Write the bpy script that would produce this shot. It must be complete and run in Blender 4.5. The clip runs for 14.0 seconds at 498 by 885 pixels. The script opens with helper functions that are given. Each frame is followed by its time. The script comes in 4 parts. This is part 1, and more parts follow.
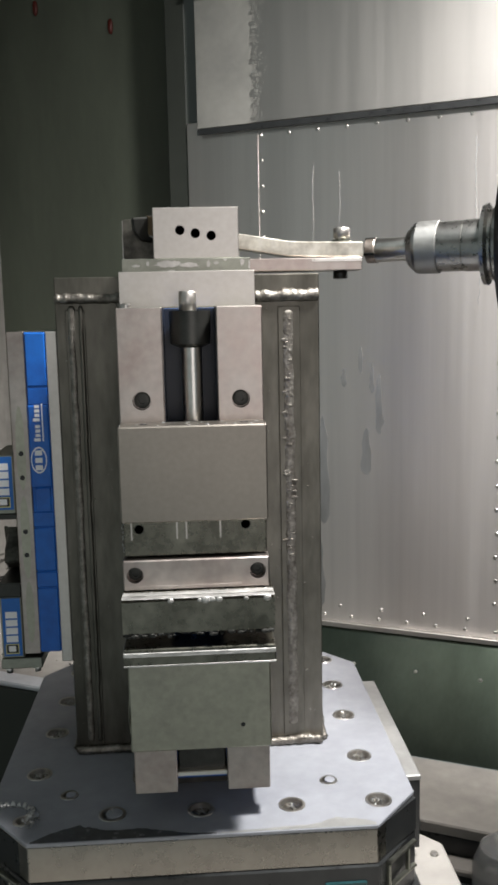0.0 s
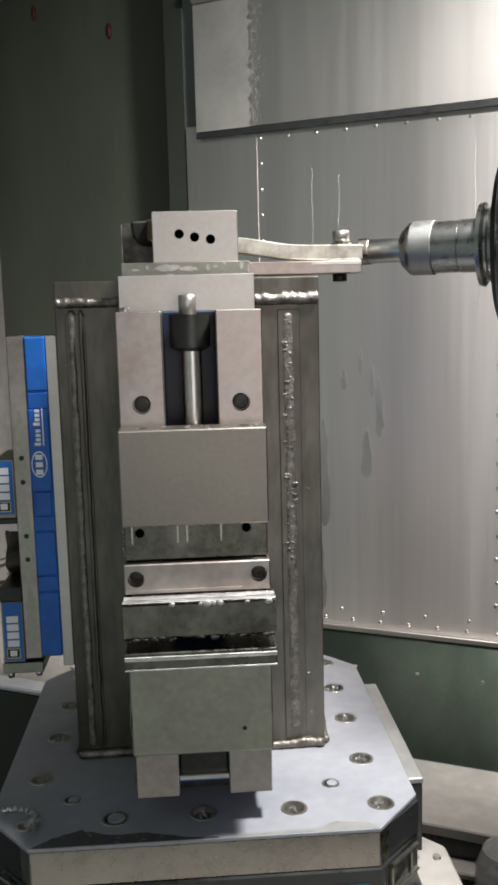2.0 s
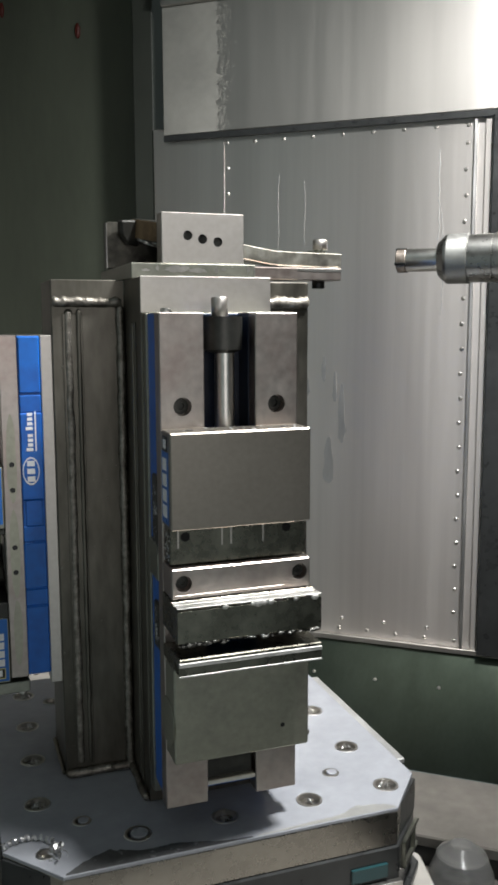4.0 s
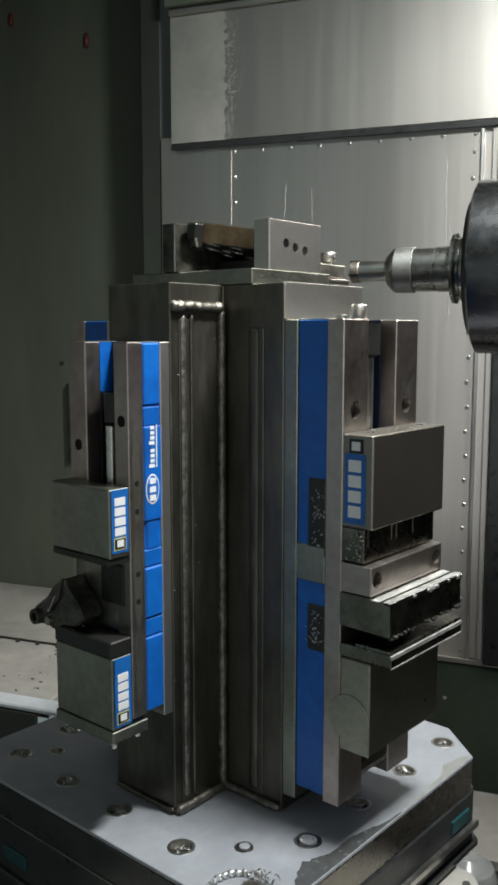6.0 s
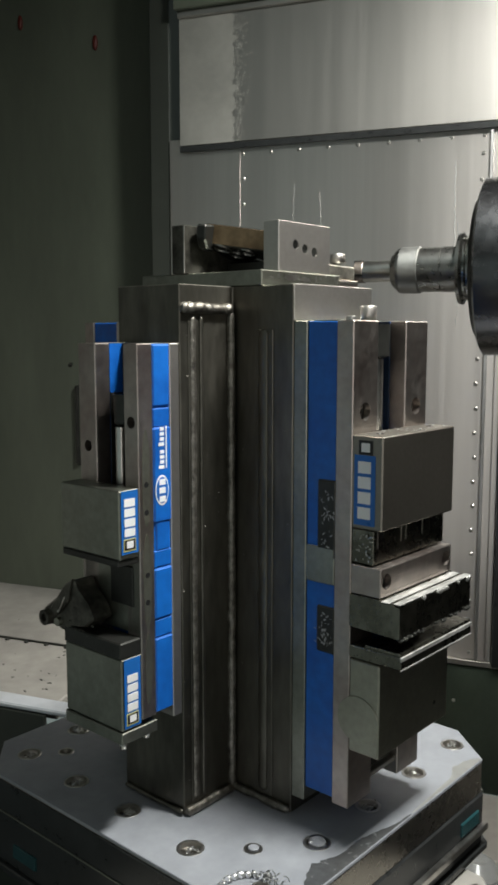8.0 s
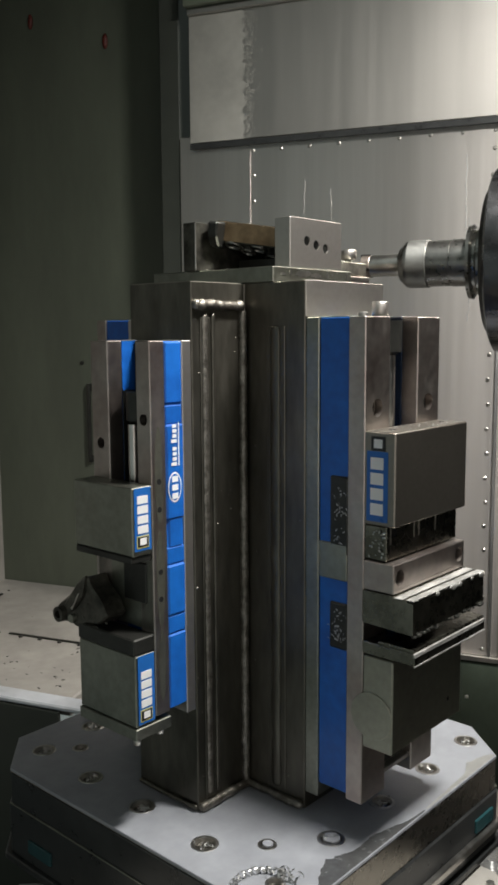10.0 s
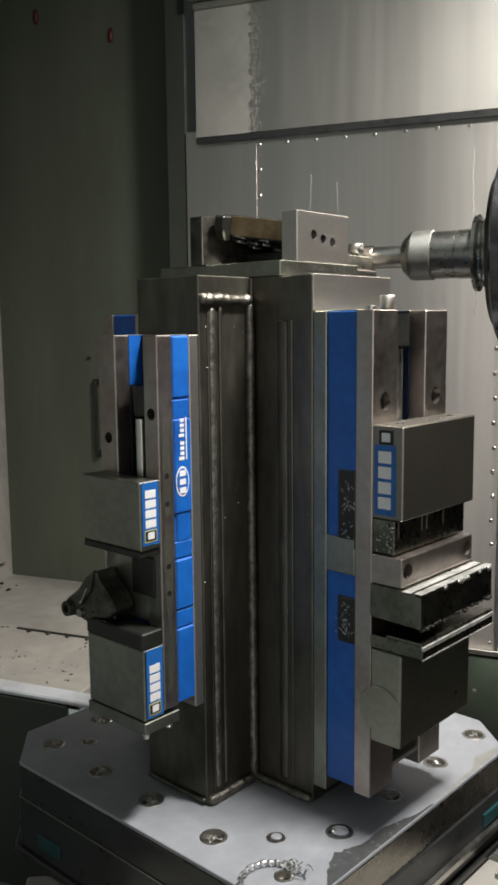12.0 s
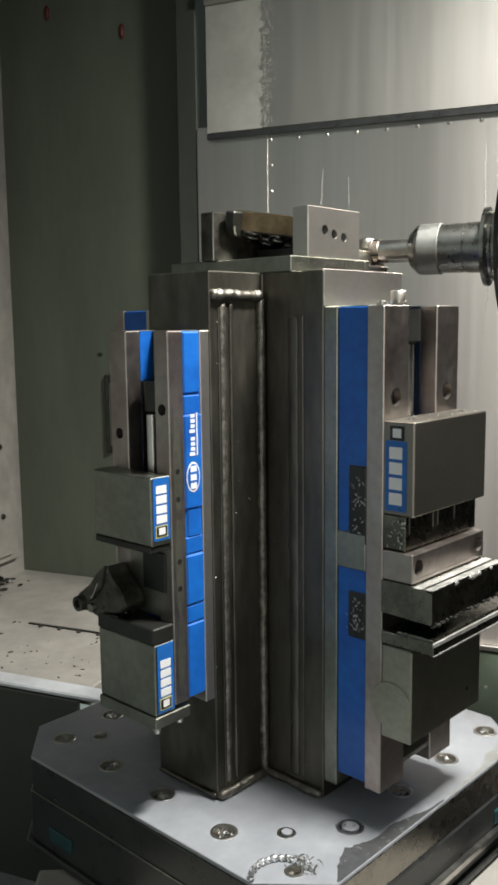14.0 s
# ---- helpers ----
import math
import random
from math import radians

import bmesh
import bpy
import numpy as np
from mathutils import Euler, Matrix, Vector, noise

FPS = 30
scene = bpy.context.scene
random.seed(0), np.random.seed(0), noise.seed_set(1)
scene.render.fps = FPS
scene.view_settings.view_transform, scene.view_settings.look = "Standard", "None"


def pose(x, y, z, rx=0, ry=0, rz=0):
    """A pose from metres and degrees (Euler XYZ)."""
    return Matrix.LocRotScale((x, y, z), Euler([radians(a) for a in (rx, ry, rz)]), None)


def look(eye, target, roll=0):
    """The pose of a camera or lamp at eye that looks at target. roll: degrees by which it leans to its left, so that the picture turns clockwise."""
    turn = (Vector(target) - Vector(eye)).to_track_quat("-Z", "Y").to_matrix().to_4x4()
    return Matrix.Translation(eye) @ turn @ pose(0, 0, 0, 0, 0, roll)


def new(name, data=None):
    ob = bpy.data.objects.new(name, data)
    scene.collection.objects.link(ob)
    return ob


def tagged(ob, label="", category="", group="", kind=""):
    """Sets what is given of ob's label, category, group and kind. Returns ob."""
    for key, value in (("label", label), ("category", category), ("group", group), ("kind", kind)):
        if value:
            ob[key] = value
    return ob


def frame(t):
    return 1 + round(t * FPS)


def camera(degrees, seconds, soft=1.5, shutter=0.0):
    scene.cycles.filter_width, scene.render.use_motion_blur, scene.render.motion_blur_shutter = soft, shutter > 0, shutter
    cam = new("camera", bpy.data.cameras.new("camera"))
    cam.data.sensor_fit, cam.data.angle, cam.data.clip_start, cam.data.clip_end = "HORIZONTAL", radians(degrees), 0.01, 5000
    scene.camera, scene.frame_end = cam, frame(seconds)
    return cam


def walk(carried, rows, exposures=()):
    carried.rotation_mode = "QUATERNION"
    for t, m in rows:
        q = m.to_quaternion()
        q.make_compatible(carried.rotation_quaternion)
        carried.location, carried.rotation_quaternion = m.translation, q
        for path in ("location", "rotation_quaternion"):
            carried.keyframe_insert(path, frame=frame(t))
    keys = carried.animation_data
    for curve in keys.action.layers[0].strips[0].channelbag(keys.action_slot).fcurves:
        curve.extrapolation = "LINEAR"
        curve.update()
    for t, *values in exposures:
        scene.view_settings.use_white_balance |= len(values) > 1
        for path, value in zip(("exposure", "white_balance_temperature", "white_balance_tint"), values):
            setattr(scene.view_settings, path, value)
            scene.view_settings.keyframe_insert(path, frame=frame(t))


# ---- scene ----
cam = camera(31.8, 14.0, soft=3.1)
CAM = [
    (0.0, .0049, -1.1786, .5658, -3.672, -8.255, 1.187), (0.5, .0046, -1.1783, .5659, -3.586, -8.196, 1.261),
    (1.0, .0048, -1.1781, .5659, -3.495, -8.124, 1.532), (1.5, .0047, -1.1781, .5659, -3.555, -8.105, 1.580),
    (2.0, .0053, -1.1786, .5662, -3.672, -8.062, 1.481), (2.5, .0051, -1.1785, .5662, -3.919, -7.973, 1.453),
    (3.0, .0055, -1.1795, .5659, -4.599, -8.004, 1.147), (3.2, .0053, -1.1796, .5660, -5.324, -8.077, 0.923),
    (5.3, .0068, -1.1798, .5628, -6.073, -7.140, -0.103), (5.5, .0070, -1.1798, .5624, -5.780, -7.117, -0.112),
    (6.0, .0049, -1.1788, .5622, -5.571, -7.191, 0.002), (6.5, .0047, -1.1778, .5618, -5.480, -7.143, 0.029),
    (7.0, .0043, -1.1783, .5617, -5.396, -7.095, 0.052), (7.5, .0036, -1.1786, .5614, -5.292, -7.066, 0.022),
    (8.0, .0026, -1.1791, .5616, -5.082, -7.069, 0.018), (10.5, .0007, -1.1800, .5607, -4.360, -7.265, 0.411),
    (11.0, -.0001, -1.1801, .5604, -4.379, -7.283, 0.404), (11.5, -.0009, -1.1812, .5599, -4.201, -7.366, 0.466),
    (12.0, -.0003, -1.1799, .5600, -4.013, -7.560, 0.586), (12.5, -.0003, -1.1797, .5604, -3.839, -7.718, 0.649),
    (13.0, -.0007, -1.1793, .5598, -3.577, -7.707, 0.676), (13.5, -.0006, -1.1798, .5595, -3.403, -7.770, 0.651),
    (14.0, 0.0, -1.1801, .5593, -3.293, -7.794, 0.652)]
EXPOSURES = [(0.0, .15, 6350, 14), (3.2, .15, 6350, 14), (5.3, -.53, 6050, 6), (6.2, -.31, 6250, 7), (8.2, -.30, 6400, 8), (11.0, -.28, 6600, 12), (12.2, -.22, 6600, 11), (13.4, -.18, 6580, 10), (14.0, .07, 6550, 9)]
walk(cam, [(t, pose(x, y, z, 90 + p, r, w)) for t, x, y, z, w, p, r in CAM], exposures=EXPOSURES)

# ---- light: the shop's dim light through the open door, the machine's work lamp, and an added rear fill lamp ----
world = bpy.data.worlds.new("shop_light")
scene.world = world
world.use_nodes = True
world.node_tree.nodes["Background"].inputs[0].default_value = (.86, 1.0, .95, 1)
world.node_tree.nodes["Background"].inputs[1].default_value = .25


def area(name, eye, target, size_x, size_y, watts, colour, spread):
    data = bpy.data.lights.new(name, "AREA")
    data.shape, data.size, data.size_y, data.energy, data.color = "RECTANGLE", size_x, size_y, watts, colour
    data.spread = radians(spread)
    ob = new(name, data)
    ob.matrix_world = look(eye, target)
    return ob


area("work_lamp", (.56, -.40, 1.52), (.25, 0, .2), .26, .16, 37, (1, .99, .94), 150)
area("door_light", (.40, -2.5, .72), (0, 0, .50), 1.0, 1.5, 6.0, (1, .905, .85), 180)
# Unseen fill lamp, added to brighten the ledge and the back wall.
area("rear_fill_lamp", (.98, .22, 1.50), (.55, .62, .20), .20, .12, 6.5, (1, .95, .88), 100)


# ---- materials ----
def material(name, colour, rough=.5, metal=0.0, grain=40.0, vary=.25, bump=.15, stretch=(1, 1, 1), second=None, spots=4.0, rough_vary=.15, coat=0.0, space="Object", rand=False):
    """Two scales of mottling in colour and gloss, and a fine relief."""
    m = bpy.data.materials.new(name)
    m.use_nodes = True
    t = m.node_tree
    n, l = t.nodes, t.links
    b = n["Principled BSDF"]
    b.inputs["Metallic"].default_value = metal
    b.inputs["Coat Weight"].default_value = coat
    co = n.new("ShaderNodeTexCoord")
    mp = n.new("ShaderNodeMapping")
    mp.inputs["Scale"].default_value = stretch
    l.new(co.outputs[space], mp.inputs[0])
    big, fine = n.new("ShaderNodeTexNoise"), n.new("ShaderNodeTexNoise")
    big.inputs["Scale"].default_value, fine.inputs["Scale"].default_value = spots, grain
    big.inputs["Detail"].default_value, fine.inputs["Detail"].default_value = 6, 8
    big.inputs["Roughness"].default_value = .65
    l.new(mp.outputs[0], big.inputs[0]), l.new(mp.outputs[0], fine.inputs[0])
    ramp = n.new("ShaderNodeValToRGB")
    second = second or tuple(c * (1 - vary) for c in colour)
    ramp.color_ramp.elements[0].color, ramp.color_ramp.elements[1].color = (*second, 1), (*colour, 1)
    ramp.color_ramp.elements[0].position, ramp.color_ramp.elements[1].position = .36, .62
    l.new(big.outputs[0], ramp.inputs[0])
    mix = n.new("ShaderNodeMixRGB")
    mix.blend_type, mix.inputs[0].default_value = "OVERLAY", min(1, vary)
    l.new(ramp.outputs[0], mix.inputs[1]), l.new(fine.outputs[0], mix.inputs[2])
    l.new(mix.outputs[0], b.inputs["Base Color"])
    mr = n.new("ShaderNodeMapRange")
    mr.inputs[3].default_value, mr.inputs[4].default_value = max(.03, rough - rough_vary), min(1, rough + rough_vary)
    add = n.new("ShaderNodeMath")
    add.operation = "MULTIPLY_ADD"
    add.inputs[1].default_value = .5
    half = n.new("ShaderNodeMath")
    half.operation, half.inputs[1].default_value = "MULTIPLY", .5
    l.new(big.outputs[0], half.inputs[0]), l.new(fine.outputs[0], add.inputs[0]), l.new(half.outputs[0], add.inputs[2])
    l.new(add.outputs[0], mr.inputs[0]), l.new(mr.outputs[0], b.inputs["Roughness"])
    bp = n.new("ShaderNodeBump")
    bp.inputs["Strength"].default_value, bp.inputs["Distance"].default_value = bump, .002
    l.new(add.outputs[0], bp.inputs["Height"]), l.new(bp.outputs[0], b.inputs["Normal"])
    return m


GROUND = material("ground_steel", (.60, .565, .525), .40, 1, 160, .10, .04, (1, 1, 1), spots=5, rough_vary=.06)
UPPER = material("satin_ground_steel", (.295, .270, .234), .40, 1, 170, .14, .04, spots=4, rough_vary=.05)
LOWER = material("oily_ground_steel", (.405, .402, .328), .42, 1, 140, .22, .07, spots=9, second=(.335, .325, .27))
RAIL = material("worn_rail_steel", (.47, .428, .395), .36, 1, 90, .25, .06, spots=14, second=(.40, .335, .305))
BODY = material("machined_cast_steel", (.33, .335, .285), .38, 1, 120, .25, .08, spots=12)
HARD = material("oily_hard_jaw_steel", (.225, .217, .178), .28, 1, 110, .35, .1, spots=22, second=(.11, .105, .085), rough_vary=.12)
DARK = material("black_oxide_steel", (.055, .055, .05), .35, .7, 130, .3, .12, spots=20)
TOMB = material("mill_scale_steel", (.20, .187, .158), .42, .95, 70, .5, .2, (1, 1, .3), second=(.095, .09, .075), spots=8)
CAPS = material("milled_plate_steel", (.62, .60, .57), .32, 1, 110, .3, .06, spots=26, second=(.44, .425, .40))
WELD = material("weld_bead", (.31, .292, .258), .50, 1, 260, .5, .9, spots=70, second=(.15, .135, .115))
BLUE = material("blue_paint", (.006, .122, .49), .42, 0, 80, .2, .08, spots=10, second=(.005, .086, .39), coat=.1)
# The blue paint darkened to navy for the shade inside the slot.
NAVY = material("shaded_blue_paint", (.007, .015, .034), .4, 0, 80, .2, .05, spots=14)
WORN = material("worn_bright_edge", (.74, .73, .70), .50, .8, 300, .35, .5, (.3, 1, 1), spots=90, second=(.36, .355, .335))
LABEL = material("blue_sticker", (.016, .13, .45), .32, 0, 60, .12, .02, spots=20)
WHITE = material("white_print", (.8, .8, .8), .4, 0, 60, .08, .02)
BLACK = material("flat_black", (.012, .012, .012), .45, 0, 60, .1, .02)
YELLOW = material("yellow_print", (.62, .57, .22), .4, 0, 60, .1, .02)
PALLET = material("wet_milled_pallet", (.29, .30, .325), .54, .10, 60, .18, .10, spots=9, rough_vary=.15, second=(.25, .26, .285))
WETP = material("wet_bare_iron", (.085, .087, .088), .25, .1, 90, .3, .08, spots=40, second=(.06, .06, .06))
OILY = material("oily_brown_black_metal", (.115, .11, .092), .34, .7, 120, .45, .25, spots=45, second=(.035, .033, .028))
# Near-black colour that stands for shade in the corner and below the sill.
DIM = material("corner_shade_paint", (.040, .045, .036), .6, 0, 30, .2, .05, spots=3)
PSIDE = material("pallet_side_iron", (.43, .43, .415), .5, .6, 70, .2, .1, spots=6)
RIM = material("oily_iron_rim", (.36, .338, .298), .28, 1, 70, .2, .05, spots=6, second=(.29, .27, .24), rough_vary=.07)
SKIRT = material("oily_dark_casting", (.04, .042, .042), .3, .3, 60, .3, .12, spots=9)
STAIN = material("stainless_sheet", (.81, .762, .722), .42, 1, 9, .07, .03, (7, 7, .2), spots=1.3, second=(.70, .655, .618), rough_vary=.06)
BRUSH = STAIN.node_tree.nodes
TAN = BRUSH.new("ShaderNodeTangent")
TAN.direction_type, TAN.axis = "RADIAL", "Z"
STAIN.node_tree.links.new(TAN.outputs[0], BRUSH["Principled BSDF"].inputs["Tangent"])
BRUSH["Principled BSDF"].inputs["Anisotropic"].default_value = .6
BRUSH["Principled BSDF"].inputs["Anisotropic Rotation"].default_value = .25
PANEL = material("galvanised_cover", (.50, .478, .448), .43, 1, 9, .06, .03, (5, 5, .3), spots=1.5, second=(.455, .435, .408), rough_vary=.08)
SLOPE = material("oily_chute_sheet", (.066, .082, .063), .30, 1, 12, .12, .03, (9, 9, .25), spots=2, rough_vary=.06)
DULL = material("dried_coolant_stain", (.57, .56, .55), .42, 1, 30, .2, .05, (1, 1, .4), spots=14, second=(.44, .43, .42))
RUN = material("wet_coolant_run", (.52, .52, .51), .45, .8, 60, .1, .05)
FILM = material("dull_film", (.56, .545, .50), .60, .8, 60, .12, .1, spots=12)
BEIGE = material("beige_enclosure_paint", (.335, .318, .29), .5, 0, 30, .25, .06, spots=6, second=(.26, .247, .225))
# The beige enclosure paint darkened to olive to hold the walls' shade.
OLIVE = material("shaded_enclosure_paint", (.112, .126, .094), .45, 0, 20, .10, .05, (3, 3, .8), spots=1.2, second=(.083, .093, .070))
SILLW = material("white_wiper_strip", (.55, .575, .61), .4, .1, 40, .2, .05, spots=8)
CHROME = material("bright_tool_steel", (.72, .70, .66), .30, 1, 120, .15, .03, (1, 1, 1), spots=15, rough_vary=.07)
BAND = material("satin_nut_steel", (.40, .40, .38), .46, 1, 150, .1, .04, spots=20)
HOLDER = material("toolholder_steel", (.37, .365, .345), .28, 1, 120, .2, .03, spots=15, rough_vary=.07)
NOSE = material("spindle_nose_steel", (.16, .16, .165), .26, 1, 60, .2, .04, spots=8)
CASTAL = material("milled_part_steel", (.68, .655, .57), .33, 1, 90, .3, .1, spots=35, second=(.36, .34, .29))
BRONZE = material("rusty_part_face", (.33, .235, .14), .5, .7, 90, .4, .2, spots=22, second=(.18, .12, .07))
TIP = material("worn_cutter_tip", (.42, .36, .31), .4, .9, 150, .4, .2, spots=60, second=(.22, .185, .155))
CHIP = material("metal_chip", (.62, .62, .61), .40, 1, 200, .3, .1, spots=80)
TEAL = material("teal_window", (.018, .06, .066), .15, 0, 40, .2, .02, spots=9)
CLOUDY = material("cloudy_plastic", (.85, .87, .86), .25, 0, 40, .1, .03)
CLOUDY.node_tree.nodes["Principled BSDF"].inputs["Transmission Weight"].default_value = .75
REDSPOT = material("dim_red", (.11, .014, .008), .5, 0, 40, .3, .02, spots=30)


# ---- mesh tools ----
def box(x0, x1, y0, y1, z0, z1, bevel=.0008, seg=1):
    bm = bmesh.new()
    bmesh.ops.create_cube(bm, size=1)
    for v in bm.verts:
        v.co = Vector(((x0 + x1) / 2 + v.co.x * (x1 - x0), (y0 + y1) / 2 + v.co.y * (y1 - y0), (z0 + z1) / 2 + v.co.z * (z1 - z0)))
    if bevel:
        bmesh.ops.bevel(bm, geom=bm.edges[:], offset=min(bevel, .45 * min(x1 - x0, y1 - y0, z1 - z0)), segments=seg, affect="EDGES")
    return bm


def prism(points, z0, z1, bevel=0.0):
    """A flat outline raised from z0 to z1."""
    bm = bmesh.new()
    lo, hi = [bm.verts.new((x, y, z0)) for x, y in points], [bm.verts.new((x, y, z1)) for x, y in points]
    bm.faces.new(lo[::-1]), bm.faces.new(hi)
    for i in range(len(points)):
        j = (i + 1) % len(points)
        bm.faces.new((lo[i], lo[j], hi[j], hi[i]))
    bmesh.ops.recalc_face_normals(bm, faces=bm.faces[:])
    if bevel:
        bmesh.ops.bevel(bm, geom=bm.edges[:], offset=bevel, segments=1, affect="EDGES")
    return bm


def lathe(profile, m, steps=40):
    """A turned body: rows of (distance along the axis, radius); the axis is local z, set by m."""
    bm = bmesh.new()
    rings = []
    for d, r in profile:
        rings.append([bm.verts.new((r * math.cos(2 * math.pi * k / steps), r * math.sin(2 * math.pi * k / steps), d)) for k in range(steps)])
    for a, b in zip(rings, rings[1:]):
        for k in range(steps):
            j = (k + 1) % steps
            bm.faces.new((a[k], a[j], b[j], b[k])).smooth = True
    bm.faces.new(rings[0][::-1]), bm.faces.new(rings[-1])
    bmesh.ops.recalc_face_normals(bm, faces=bm.faces[:])
    for e in bm.edges:
        if e.is_manifold and e.calc_face_angle(0) > .5:
            e.smooth = False
    bm.transform(m)
    return bm


def bead(p, q, r, wobble=.25, step=.003, seed=1, squash=(1, 1, 1)):
    """A lumpy run of weld from p to q."""
    rnd = random.Random(seed)
    p, q = Vector(p), Vector(q)
    axis = (q - p).normalized()
    side = axis.orthogonal().normalized()
    up = axis.cross(side)
    count = max(3, int((q - p).length / step))
    bm = bmesh.new()
    rings = []
    for i in range(count + 1):
        slow = noise.noise((i * .11, seed * 7.3, 0))
        ripple = noise.noise((i * .55, seed * 3.1, 5))
        c = p.lerp(q, i / count) + side * slow * r * wobble * 2 + up * ripple * r * wobble
        rr = r * (.85 + 1.1 * wobble * slow + .9 * wobble * ripple) * (.5 if i in (0, count) else 1)
        rings.append([bm.verts.new(c + (side * math.cos(a) + up * math.sin(a)) * rr * (1 + rnd.uniform(-.08, .08))) for a in [k * math.pi / 4 for k in range(8)]])
    for a, b in zip(rings, rings[1:]):
        for k in range(8):
            bm.faces.new((a[k], a[(k + 1) % 8], b[(k + 1) % 8], b[k])).smooth = True
    bm.faces.new(rings[0][::-1]), bm.faces.new(rings[-1])
    bmesh.ops.recalc_face_normals(bm, faces=bm.faces[:])
    bm.transform(Matrix.Translation(p) @ Matrix.Diagonal((*squash, 1)) @ Matrix.Translation(-p))
    return bm


def join(*bms):
    out = bmesh.new()
    for b in bms:
        me = bpy.data.meshes.new("tmp")
        b.to_mesh(me)
        out.from_mesh(me)
        b.free()
        bpy.data.meshes.remove(me)
    return out


def mesh_of(name, bm, mat, m=None):
    if m is not None:
        bm.transform(m)
    me = bpy.data.meshes.new(name)
    bm.to_mesh(me)
    bm.free()
    me.materials.append(mat)
    return me


def part(name, bm, mat, parent, label="", m=None):
    ob = new(name, mesh_of(name, bm, mat, m))
    ob.parent = parent
    return tagged(ob, label)


def thing(name, label, category, group="", kind="", bm=None, mat=None, m=None):
    ob = new(name, mesh_of(name, bm, mat, m) if bm else None)
    return tagged(ob, label, category, group, kind)


def cut(ob, *bms):
    """Takes the given bodies out of ob's mesh."""
    for bm in bms:
        me = bpy.data.meshes.new("cutter")
        bm.to_mesh(me)
        bm.free()
        tool = new("cutter", me)
        mod = ob.modifiers.new("cut", "BOOLEAN")
        mod.object, mod.operation, mod.solver = tool, "DIFFERENCE", "EXACT"
        made = bpy.data.meshes.new_from_object(ob.evaluated_get(bpy.context.evaluated_depsgraph_get()))
        ob.modifiers.clear()
        ob.data = made
        bpy.data.objects.remove(tool)
    return ob


def along_y(x, y, z):
    """Local z of a turned body to world -y, from the given place."""
    return Matrix.Translation((x, y, z)) @ Matrix.Rotation(radians(90), 4, "X")


def drill(x, z, r, y_front, depth, m=None):
    b = lathe([(-.003, r), (depth, r)], Matrix.Translation((x, y_front, z)) @ Matrix.Rotation(radians(-90), 4, "X"), 24)
    if m is not None:
        b.transform(m)
    return b


RIDERS = []  # what turns with the pallet
CARRIED = []  # what shifts with it without turning

# ---- the machine's enclosure; its own axes: s along the back wall, d out from it ----
WALL = Matrix.Translation((.033, .975, 0)) @ Matrix.Rotation(radians(-25.7), 4, "Z")


